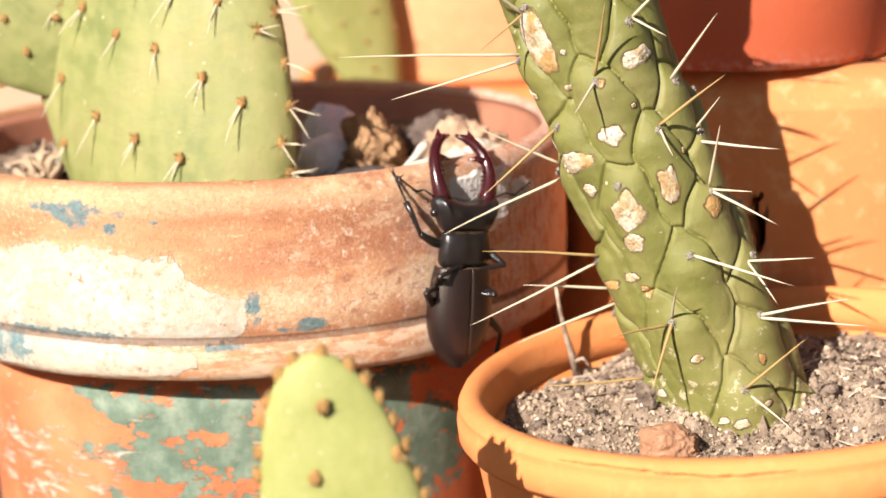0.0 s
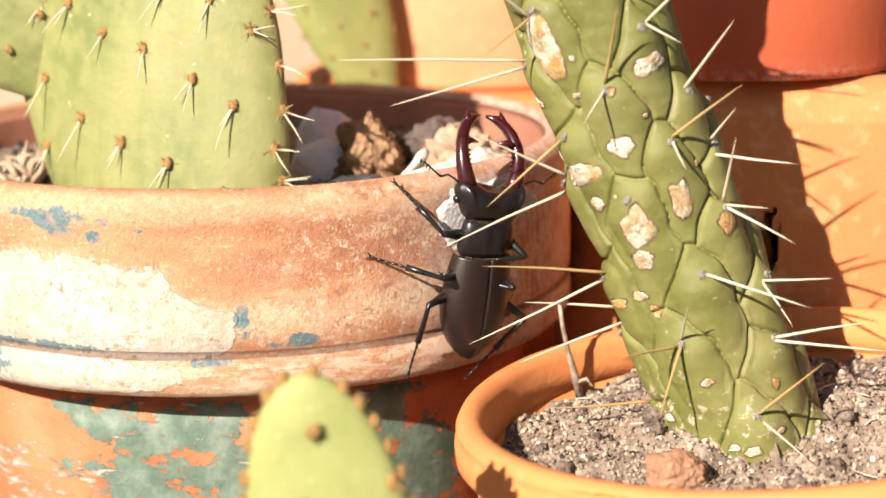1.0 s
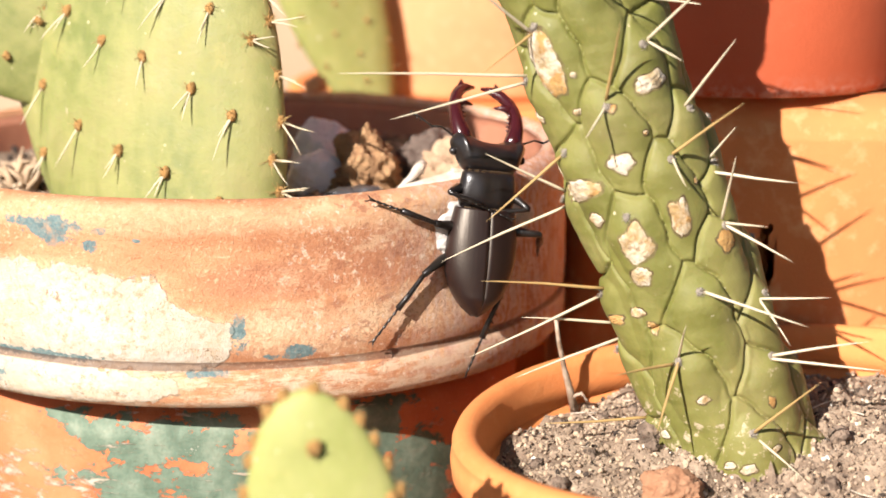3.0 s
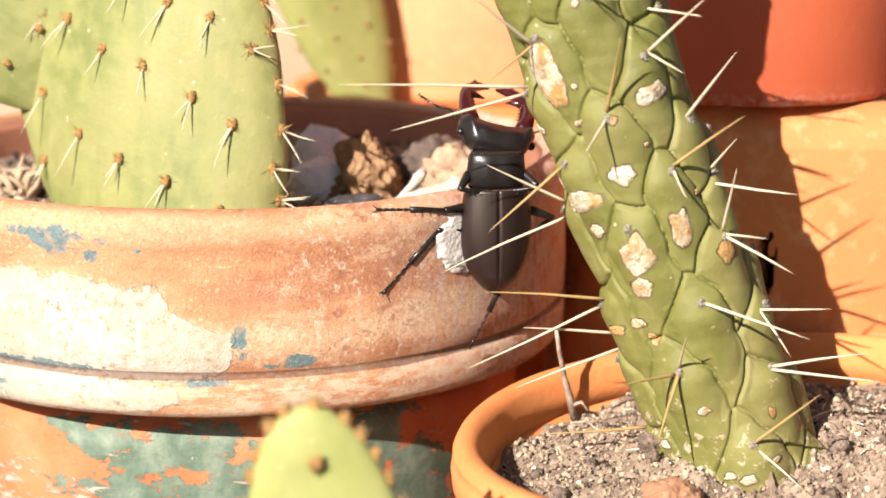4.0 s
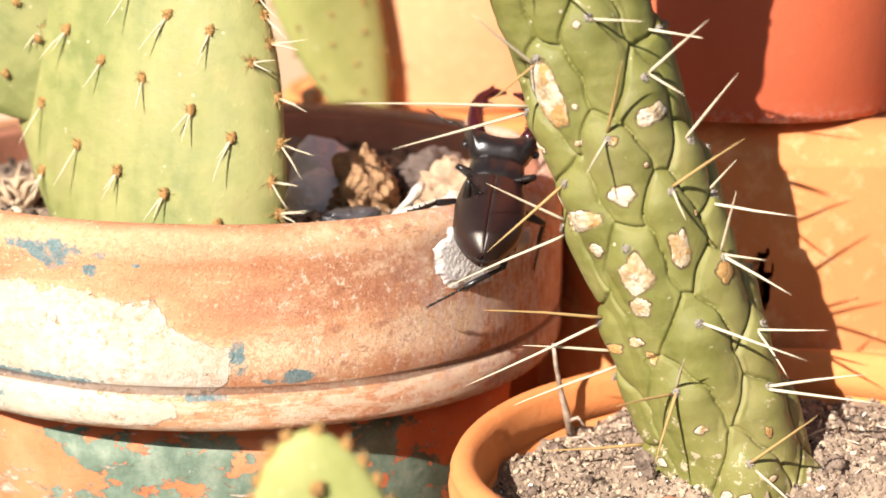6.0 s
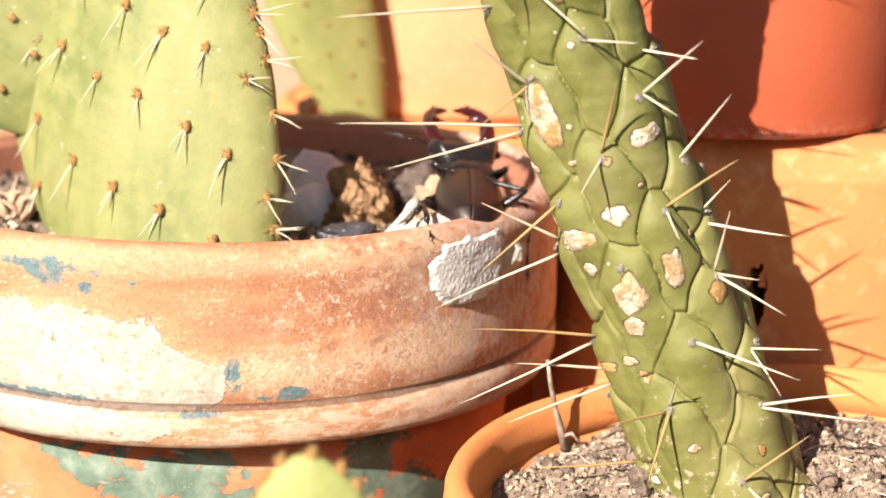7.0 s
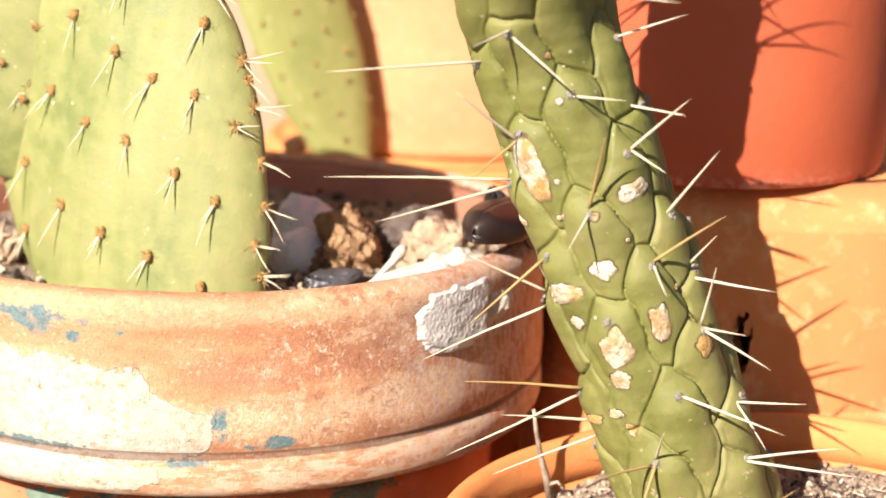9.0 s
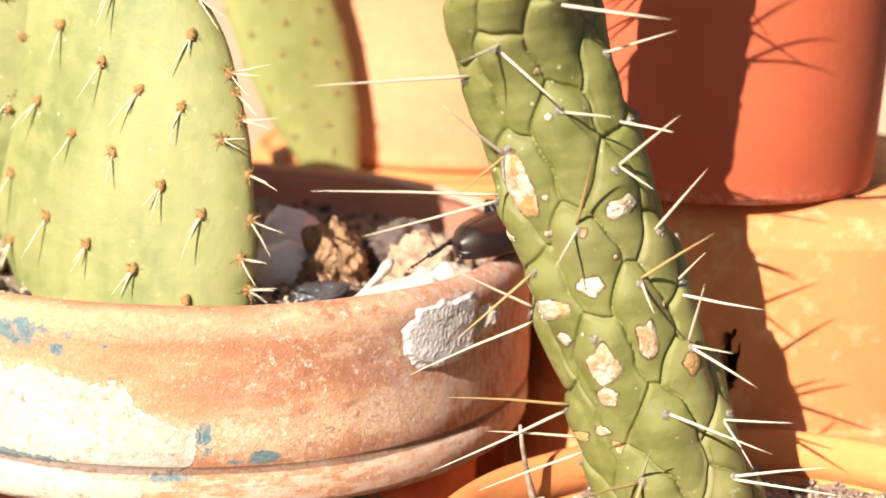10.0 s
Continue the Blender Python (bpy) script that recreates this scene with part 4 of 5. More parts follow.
    # spines: angle, height, then the way from root to tip in millimetres
    west = [(-162.2, 129.4, -46.8, -5.7, 2.0), (-166.1, 127.9, -33.8, -5.1, -7.9), (-136.5, 139.7, -13.6, -9.2, -8.8), (-177.3, 98.1, -20.9, -4.0, 10.7), (-154.3, 108.4, -19.4, -7.4, -14.6),
            (175.4, 94.1, -32.1, -4.0, -12.8), (-166.9, 72.1, -32.0, -6.3, 4.2), (-176.9, 69.9, -34.7, -4.6, -14.2), (175.6, 61.2, -24.5, -4.0, 3.2), (175.6, 57.0, -27.4, -4.0, -8.6),
            (175.4, 34.6, -27.2, -4.1, 0.6), (175.4, 32.9, -10.0, -4.2, -13.6), (-137.0, 139.3, -17.0, -9.1, 13.9), (-148.2, 160.4, -38.3, -7.4, -1.6), (-114.9, 166.5, -10.7, -10.7, -2.6)]
    east = [(-60.4, 128.6, 11.5, -11.2, 14.2), (-60.7, 128.4, 6.5, -11.2, -3.5), (-42.8, 137.8, 11.7, -9.1, -1.1), (-46.4, 109.7, 9.7, -10.2, 17.5), (-34.0, 94.7, 4.4, -9.0, 9.4),
            (-50.2, 80.2, 0.2, -11.4, 17.8), (-41.5, 91.6, 18.2, -10.1, -1.1), (-51.6, 79.4, 14.9, -11.5, -7.5), (-51.2, 79.6, 8.2, -11.5, 1.2), (-43.0, 57.7, 14.9, -11.0, 2.7),
            (-43.0, 57.7, 5.3, -11.0, -9.2), (-52.1, 43.6, 21.0, -12.4, 6.5), (-53.1, 43.0, 25.3, -12.5, -0.3), (-9.2, 14.0, 17.7, -7.0, 3.2), (-21.0, 13.8, 17.4, -8.9, -4.1), (-38.7, 154.7, 15.7, -8.2, 6.7)]
    front = [(-103.0, 118.7, 0.7, -12.5, 20.0), (-104.4, 117.4, -7.1, -12.4, -5.8), (-71.7, 100.6, 14.2, -12.6, 14.2), (-85.5, 66.5, 23.2, -13.9, -6.1), (-116.9, 52.4, -1.3, -13.2, 11.9),
             (-116.8, 51.7, -8.0, -13.2, -14.3), (-120.5, 51.1, -17.4, -12.9, 1.2), (-86.7, 28.0, 12.4, -14.8, 17.4), (-84.1, 26.1, 7.6, -14.8, -5.4), (-72.4, 100.0, 0.8, -12.7, -4.9),
             (-89.3, 146.2, 10.8, -12.1, 0.9), (-116.2, 165.2, 12.8, -10.6, -10.9), (-67.5, 171.1, 23.7, -10.7, -1.7), (-38.4, 137.2, 11.3, -8.6, -0.7)]
    rnd = random.Random(3)
    for k, (a, h, *d) in enumerate(west + east + front):
        root = stem_point(a, h, -0.0004)
        tan = k in (2, 4, 6, 10, 31, 36, 37, 38, 33)
        spine_part(plant, root, d, 0.00044 if Vector(d).length > 20 else 0.00036, M_SPINE_TAN if tan else M_SPINE, rnd.uniform(-0.012, 0.012))
    for a, h in ALL_SEEDS[len(SEEDS):]:
        if h < 205:
            continue
        for k in range(2):
            t = math.radians(a + rnd.uniform(-40, 40))
            d = (STEM_U * math.cos(t) + STEM_V * math.sin(t)) * rnd.uniform(12, 26) + STEM_DIR * rnd.uniform(-10, 14)
            spine_part(plant, stem_point(a, h, -0.0004), d, 0.0004, M_SPINE, rnd.uniform(-0.012, 0.012))
    return plant


build_stem_cactus()


# ---- stones, twig and litter ----
def stone(name, label, at, size, mat, seed, turn=(0, 0, 0), rough=0.3, freq=1.8, sub=5):
    bm = lump(size, seed, rough, freq, sub)
    ob = part(name, bm, mat)
    ob.matrix_world = pose(*at, *turn)
    return tagged(ob, label, "stone")


stone("grey_stone", "smooth bluish grey stone half sunk in the soil", (0.0240, -0.012, -0.0070), (0.0085, 0.007, 0.0080), M_GREYSTONE, 2.0, (0, 10, 20), 0.14, 1.2)
stone("pale_stone", "pale grey stone behind the dark rock", (0.0270, 0.004, -0.0030), (0.0095, 0.009, 0.0095), M_GREYSTONE, 6.0, (0, -15, 0), 0.2, 1.4)
stone("porous_rock", "brown porous rock with a crumbly broken face", (0.0378, -0.0125, -0.0068), (0.0104, 0.0085, 0.0118), M_TANROCK, 3.3, (0, 4, 25), 0.34, 1.9, 6)
stone("dark_stone", "dark smooth stone half sunk beside the porous rock", (0.0335, -0.0330, -0.0090), (0.0085, 0.0050, 0.0032), two_tone("dark_smooth_stone", (0.035, 0.032, 0.034), (0.085, 0.078, 0.080), 90, 0.35, 0.1), 4.4, (0, -6, 10), 0.2, 1.4)
stone("brown_stone", "brown stone beside the dark rock", (0.060, 0.006, -0.007), (0.012, 0.009, 0.0095), two_tone("dull_brown_stone", (0.10, 0.07, 0.055), (0.20, 0.15, 0.12), 90, 0.9, 0.5), 5.2, (0, 0, 30), 0.3, 1.6)
stone("chalk_stone", "chalky white stone lying against the rim", (0.0690, -0.043, -0.0100), (0.0160, 0.0125, 0.0110), M_WHITEROCK, 7.4, (0, 8, 35), 0.2, 1.5, 6)
stone("chalk_stone", "flat chalky white flake beside the rim", (0.050, -0.058, -0.0075), (0.0190, 0.0110, 0.0062), M_WHITEROCK, 9.4, (4, -14, 30), 0.18, 1.4)
stone("tan_clod", "tan clod of dry earth behind the chalk stone", (0.066, -0.016, -0.007), (0.012, 0.009, 0.0105), two_tone("tan_earth", (0.36, 0.24, 0.15), (0.52, 0.38, 0.25), 120, 0.95, 0.6), 12.4, (0, 0, 10), 0.35, 2.0)
bm = bmesh.new()
tube(bm, [(0.0535, -0.033, 0.0005), (0.052, -0.035, -0.0012), (0.050, -0.038, -0.0026), (0.0465, -0.043, -0.0046), (0.043, -0.048, -0.0062)], [0.0013, 0.0018, 0.0012, 0.0009, 0.0005], 10)
tagged(part("white_root", bm, M_WHITEROCK), "short bleached white root lying over the stones", "root")
stone("brown_stone", "crumbly brown stone at the foot of the needle cactus", (0.1062, -0.1310, -0.0640), (0.0074, 0.006, 0.0062), M_BROWNSTONE, 14.0, (0, 6, 0), 0.25, 1.8)
stone("dried_fruit", "small dried orange fruit lying on the rim", (0.0285, 0.1075, 0.0022), (0.0040, 0.0036, 0.0042), plain("dried_orange_fruit", (0.62, 0.33, 0.14), 0.6), 15.0, (0, 0, 0), 0.12, 1.5, 4)

bm = bmesh.new()
tube(bm, [(0.0915, -0.070, -0.062), (0.0900, -0.0708, -0.0555), (0.0880, -0.073, -0.049), (0.0862, -0.0745, -0.041), (0.0852, -0.075, -0.0345)], [0.0012, 0.0010, 0.00075, 0.00062, 0.0005], 8)
tube(bm, [(0.0905, -0.0706, -0.058), (0.093, -0.072, -0.0565), (0.0945, -0.073, -0.0585)], [0.0007, 0.0005, 0.0003], 6)
tagged(part("dry_twig", bm, M_TWIG), "thin dry grey twig standing in the soil of the orange pot", "twig")

rnd = random.Random(21)
bm = bmesh.new()
for k in range(26):
    base = Vector((-0.0615 + rnd.uniform(-0.004, 0.004), 0.0 + rnd.uniform(-0.004, 0.004), -0.012))
    mid = base + Vector((rnd.uniform(-0.006, 0.005), rnd.uniform(-0.004, 0.004), rnd.uniform(0.004, 0.010)))
    tube(bm, [base, mid, mid + Vector((rnd.uniform(-0.005, 0.004), rnd.uniform(-0.003, 0.003), rnd.uniform(-0.003, 0.005)))], [0.0009, 0.0011, 0.0003], 5)
tagged(part("dried_flower", bm, plain("dry_straw", (0.58, 0.42, 0.27), 0.9, 0.5, 400)), "curled dry straw-coloured flower remains on the soil", "dried flower")


def grains(name, label, m, radius, z, count, seed, small, large, mats, avoid=None):
    """Loose grains over a soil surface, joined into one mesh."""
    rnd = random.Random(seed)
    base = bmesh.new()
    bmesh.ops.create_icosphere(base, subdivisions=1, radius=1)
    bv = [v.co.copy() for v in base.verts]
    bf = [tuple(v.index for v in f.verts) for f in base.faces]
    base.free()
    verts, faces, slots = [], [], []
    for _ in range(count):
        a, r = rnd.uniform(0, 2 * math.pi), radius * math.sqrt(rnd.random())
        s = small + (large - small) * rnd.random() ** 4
        sq = Vector((rnd.uniform(0.6, 1.4), rnd.uniform(0.6, 1.4), rnd.uniform(0.5, 1.0)))
        rot = Euler((rnd.uniform(0, 6), rnd.uniform(0, 6), rnd.uniform(0, 6))).to_matrix()
        p = Vector((r * math.cos(a), r * math.sin(a), z(r * math.cos(a), r * math.sin(a)) + s * 0.4))
        slot = rnd.choices(range(len(mats)), weights=[w for _, w in mats])[0]
        o = len(verts)
        for c in bv:
            q = rot @ Vector((c.x * sq.x, c.y * sq.y, c.z * sq.z)) * s * rnd.uniform(0.8, 1.2)
            verts.append(m @ (p + q))
        faces += [tuple(i + o for i in f) for f in bf]
        slots += [slot] * len(bf)
    me = bpy.data.meshes.new(name)
    me.from_pydata(verts, [], faces)
    for mat, _ in mats:
        me.materials.append(mat)
    me.polygons.foreach_set("material_index", slots)
    return tagged(new(name, me), label, "grit", kind="stuff")


def soil_height(amp, seed, z, hill=None):
    def h(x, y):
        p = Vector((x, y, 0))
        return z + (hill(p) if hill else 0.0) + amp * noise.fractal(p * 70 + Vector((seed, 0, 0)), 0.8, 2.1, 5) + amp * 0.7 * abs(noise.noise(p * 320 + Vector((seed, 0, 0))))
    return h


grains("grit", "pale and dark grains strewn over the soil of the orange pot", SMALL, 0.069, soil_height(0.0035, 11.0, -0.013, small_dip), 32000, 31, 0.00013, 0.0009, [(M_GRIT, 4.2), (M_SOIL, 10), (M_PEAT, 1.5), (M_WHITEROCK, 0.3)])
grains("grit", "grains of soil and grit in the large pot", Matrix.Translation(POT), 0.087, soil_height(0.003, 4.0, -0.012), 5000, 33, 0.0003, 0.0018, [(M_GRIT, 3), (M_SOIL, 4), (M_PEAT, 4)])

bm = bmesh.new()
hz = soil_height(0.0035, 11.0, -0.013, small_dip)
for k in range(45):
    a, r = rnd.uniform(0, 6.28), 0.067 * math.sqrt(rnd.random())
    x, y, z = r * math.cos(a), r * math.sin(a), rnd.uniform(0.001, 0.0028)
    one = lump((z * 1.3, z * 1.1, z), k * 1.9, 0.5, 2.2, 3)
    bmesh.ops.translate(one, vec=(x, y, hz(x, y) + z * 0.3), verts=one.verts)
    me = bpy.data.meshes.new("clod")
    one.to_mesh(me)
    one.free()
    me.transform(SMALL)
    bm.from_mesh(me)
    bpy.data.meshes.remove(me)
tagged(part("soil_clods", bm, two_tone("crumbly_clods", (0.10, 0.07, 0.05), (0.30, 0.22, 0.16), 260, 0.95, 0.8, 800)), "crumbly brown clods of soil round the needle cactus", "soil", kind="stuff")

# dry rootlets and straws on the soil of the orange pot
bm = bmesh.new()
hz = soil_height(0.0035, 11.0, -0.013, small_dip)
for k in range(60):
    a, r = rnd.uniform(0, 6.28), 0.066 * math.sqrt(rnd.random())
    x, y, t, ln = r * math.cos(a), r * math.sin(a), rnd.uniform(0, 6.28), rnd.uniform(0.003, 0.009)
    pts = [Vector((x + math.cos(t) * ln * f, y + math.sin(t) * ln * f, hz(x, y) + 0.0012 + rnd.uniform(0, 0.0012))) for f in (0, 0.5, 1)]
    tube(bm, [SMALL @ p for p in pts], [0.00022, 0.00025, 0.00012], 5)
tagged(part("straw", bm, plain("bleached_straw", (0.66, 0.56, 0.44), 0.8)), "bleached bits of straw on gritty soil", "straw", kind="stuff")


# ---- stag beetle ----
def shell(rows, n=28, flat=0.0, seed=0.0):
    """A shell along y from rows of (y, half width, height above, depth below, lift)."""
    bm = bmesh.new()
    loops = []
    for y, w, up, down, lift in rows:
        loop = []
        for i in range(n):
            a = 2 * math.pi * i / n
            ca, sa = math.cos(a), math.sin(a)
            x = math.copysign(abs(ca) ** 0.85, ca) * w
            z = (up if sa > 0 else down) * math.copysign(abs(sa) ** 0.9, sa) + lift
            loop.append(Vector((x, y, z)))
        loops.append(loop)
    rings(bm, loops)
    bmesh.ops.recalc_face_normals(bm, faces=bm.faces)
    return bm


NECK = Vector((0, 0.0104, 0))


def build_beetle():
    b = thing("stag_beetle", "black stag beetle with brown wing cases and maroon antler mandibles, climbing", "beetle")
    # wing cases: two half shells that meet on the seam
    for side in (-1, 1):
        bm = bmesh.new()
        n, m = 44, 18
        grid = []
        for i in range(n + 1):
            f = i / n
            y = 0.0006 - 0.0289 * f
            w = 0.0097 * max(0.0, 1 - abs((f - 0.40) / 0.602) ** 2.3) ** 0.72 if f > 0.40 else 0.0083 + 0.0014 * math.sin(f / 0.40 * math.pi / 2)
            w = max(w, 0.0005)
            top = 0.0060 * (0.80 + 0.28 * math.sin(min(1, f / 0.75) * math.pi * 0.62)) * min(1, (1 - f) * 5 + 0.12) ** 0.5
            row = []
            for j in range(m + 1):
                t = j / m * math.pi * 0.58
                x = math.sin(min(t, math.pi / 2)) ** 0.92 * w
                z = math.cos(t) * top if t < math.pi / 2 else -(t - math.pi / 2) * 0.008
                if t > math.pi / 2:
                    x -= (t - math.pi / 2) * 0.0012
                x = max(x, 0.0)
                row.append(bm.verts.new((side * x, y, z)))
            grid.append(row)
        for i in range(n):
            for j in range(m):
                bm.faces.new((grid[i][j], grid[i + 1][j], grid[i + 1][j + 1], grid[i][j + 1]))
        bmesh.ops.recalc_face_normals(bm, faces=bm.faces)
        if sum(f.normal.z for f in bm.faces) < 0:
            bmesh.ops.reverse_faces(bm, faces=bm.faces)
        bmesh.ops.solidify(bm, geom=list(bm.faces), thickness=0.0004)
        part("wing_case", bm, M_ELYTRA, b, "smooth dark brown wing case")
    part("abdomen", shell([(0.001, 0.006, 0.001, 0.0030, -0.0005), (-0.004, 0.0078, 0.001, 0.0040, -0.0005), (-0.012, 0.0080, 0.001, 0.0038, -0.0004), (-0.020, 0.0070, 0.001, 0.0030, -0.0002), (-0.026, 0.0042, 0.0008, 0.0018, 0.0), (-0.0283, 0.0012, 0.0004, 0.0006, 0.0)]), M_BLACK, b)
    bm = shell([(0.0002, 0.0062, 0.0026, 0.0030, 0.0), (0.0009, 0.0073, 0.0036, 0.0036, 0.0), (0.0026, 0.0079, 0.0043, 0.0040, 0.0), (0.0050, 0.0079, 0.0044, 0.0039, 0.0), (0.0076, 0.0076, 0.0041, 0.0034, 0.0), (0.0094, 0.0074, 0.0035, 0.0030, 0.0), (0.0103, 0.0068, 0.0028, 0.0028, 0.0), (0.0107, 0.0050, 0.0018, 0.002, 0.0)], 48)
    for v in bm.verts:
        if v.co.z > 0:
            v.co.z -= 0.0005 * math.exp(-(v.co.x / 0.0012) ** 2) * math.exp(-((v.co.y - 0.006) / 0.004) ** 2)
            v.co.z -= 0.0005 * math.exp(-((abs(v.co.x) - 0.0052) / 0.0013) ** 2) * math.exp(-((v.co.y - 0.0045) / 0.0018) ** 2)
            v.co.z += 0.00012 * noise.noise(v.co * 700)
    part("pronotum", bm, M_BLACK, b, "black chest shield with a shallow middle groove")
    bm = bmesh.new()
    bmesh.ops.create_icosphere(bm, subdivisions=3, radius=1)
    for v in bm.verts:
        v.co = Vector((v.co.x * 0.0014, v.co.y * 0.0011 - 0.0008, v.co.z * 0.0006 + 0.0042))
    part("scutellum", bm, M_BLACK, b)
    bm = bmesh.new()
    rh = random.Random(9)
    for k in range(120):
        x = rh.uniform(-0.0066, 0.0066)
        z = 0.0042 * math.sqrt(max(0, 1 - (x / 0.0078) ** 2)) - 0.0002
        p = Vector((x, 0.0008, z))
        spine_mesh(bm, p, p + Vector((rh.uniform(-0.0003, 0.0003), -0.0011, 0.0002)), 0.00005, 4)
    part("hair_fringe", bm, M_GOLDHAIR, b, "golden hair fringe behind the chest shield")
    bm = bmesh.new()
    for k in range(110):
        x = rh.uniform(-0.0066, 0.0066)
        p = Vector((x, 0.0101, 0.0029 * math.sqrt(max(0, 1 - (x / 0.0076) ** 2)) + 0.0001))
        spine_mesh(bm, p, p + Vector((rh.uniform(-0.0002, 0.0002), 0.0008, 0.0002)), 0.00004, 4)
    part("hair_fringe", bm, M_GOLDHAIR, b, "golden hair fringe behind the head")
    # head: broad, with cheek ridges and a dished brow
    bm = bmesh.new()
    loops = []
    for y, w, up, down in [(0.0100, 0.0056, 0.0022, 0.0022), (0.0107, 0.0071, 0.0032, 0.0030), (0.0118, 0.0080, 0.0040, 0.0036), (0.0130, 0.0086, 0.0044, 0.0037), (0.0142, 0.0091, 0.0045, 0.0036), (0.0154, 0.0097, 0.0043, 0.0035),
                           (0.0166, 0.0103, 0.0040, 0.0033), (0.0177, 0.0106, 0.0036, 0.0030), (0.0187, 0.0104, 0.0031, 0.0028), (0.0196, 0.0098, 0.0026, 0.0025), (0.0203, 0.0086, 0.0019, 0.0020), (0.0207, 0.0064, 0.0011, 0.0013)]:
        loop = []
        for i in range(72):
            a = 2 * math.pi * i / 72
            ca, sa = math.cos(a), math.sin(a)
            x = math.copysign(abs(ca) ** 0.6, ca) * w
            z = (up if sa > 0 else down) * math.copysign(abs(sa) ** 0.7, sa)
            if sa > 0:
                z += 0.0014 * math.exp(-((abs(x) - 0.0080 - 0.30 * (y - 0.016)) / 0.0009) ** 2) * math.exp(-((y - 0.0168) / 0.0030) ** 2)
                z += 0.0008 * math.exp(-((y - 0.0133 - abs(x) * 0.10) / 0.0008) ** 2) * math.exp(-(x / 0.0060) ** 4)
                z -= 0.0007 * math.exp(-(x / 0.0030) ** 2) * math.exp(-((y - 0.0135) / 0.0018) ** 2)
                z += 0.00015 * noise.noise((x * 600, y * 600, 0))
                z -= 0.0016 * math.exp(-(x / 0.0048) ** 2) * math.exp(-((y - 0.0205) / 0.0030) ** 2)
            dish = 0.0024 * math.exp(-(x / 0.0050) ** 2) * max(0.0, min(1.0, (y - 0.0170) / 0.0030))
            loop.append(Vector((x, y - dish, z)) - NECK)
        loops.append(loop)
    rings(bm, loops)
    bmesh.ops.recalc_face_normals(bm, faces=bm.faces)
    head = part("head", bm, M_BLACK, b, "broad black head with raised cheek ridges")
    for side in (-1, 1):
        bm = bmesh.new()
        bmesh.ops.create_icosphere(bm, subdivisions=3, radius=0.0012)
        for v in bm.verts:
            v.co += Vector((side * 0.0097, 0.0152, -0.0004)) - NECK
        part("eye", bm, M_BLACK, head)
        # mandible
        bm = bmesh.new()
        path = [(0.0066, 0.0180, 0.0002), (0.0076, 0.0205, 0.0004), (0.0084, 0.0234, 0.0003), (0.0088, 0.0264, 0.0000), (0.0086, 0.0296, -0.0007), (0.0077, 0.0326, -0.0017), (0.0061, 0.0351, -0.0028), (0.0038, 0.0369, -0.0038), (0.0010, 0.0377, -0.0045)]
        tube(bm, [(side * x, y, z) for x, y, z in path], [0.0024, 0.0024, 0.0021, 0.0018, 0.0017, 0.0016, 0.0015, 0.0012, 0.0004], 14)
        tube(bm, [(side * 0.0084, 0.0298, -0.0007), (side * 0.0060, 0.0308, -0.0012), (side * 0.0030, 0.0305, -0.0016)], [0.0015, 0.0010, 0.0002], 10)
        tube(bm, [(side * 0.0060, 0.0350, -0.0028), (side * 0.0052, 0.0376, -0.0034), (side * 0.0050, 0.0392, -0.0038)], [0.0013, 0.0008, 0.0002], 10)
        for k in range(5):
            y = 0.0232 + 0.0012 * k
            tube(bm, [(side * (0.0066 + 0.0002 * k), y, 0.0002), (side * (0.0054 + 0.0002 * k), y + 0.0002, 0.0000)], [0.0006, 0.0001], 6)
        bmesh.ops.recalc_face_normals(bm, faces=bm.faces)
        bmesh.ops.translate(bm, vec=-NECK, verts=bm.verts)
        part("mandible", bm, M_MAROON, head, "glossy maroon antler-like mandible")
        # elbowed antenna with a comb
        bm = bmesh.new()
        tube(bm, [(side * 0.0086, 0.0188, -0.0005), (side * 0.0108, 0.0202, 0.0), (side * 0.0135, 0.0212, 0.0008), (side * 0.0160, 0.0206, 0.0012)], [0.0004, 0.00028, 0.00026, 0.00036], 7)
        tube(bm, [(side * 0.0160, 0.0206, 0.0012), (side * 0.0178, 0.0218, 0.0010), (side * 0.0196, 0.0232, 0.0008), (side * 0.0214, 0.0242, 0.0006)], [0.00034, 0.00026, 0.00026, 0.0003], 7)
        for k in range(4):
            p = Vector((side * (0.0190 + 0.0009 * k), 0.0228 + 0.0006 * k, 0.0008))
            tube(bm, [p, p + Vector((side * 0.0004, -0.0010, 0.0))], [0.00028, 0.00012], 6)
        bmesh.ops.translate(bm, vec=-NECK, verts=bm.verts)
        part("antenna", bm, M_LEG, head)
    return b, head


LEGS = {  # coxa, thigh, shin and foot lengths
    "fore": ((0.0052, 0.0058, -0.0022), 0.0098, 0.0185),
    "middle": ((0.0062, -0.0050, -0.0026), 0.0105, 0.0200),
    "hind": ((0.0060, -0.0115, -0.0026), 0.0120, 0.0225),
}


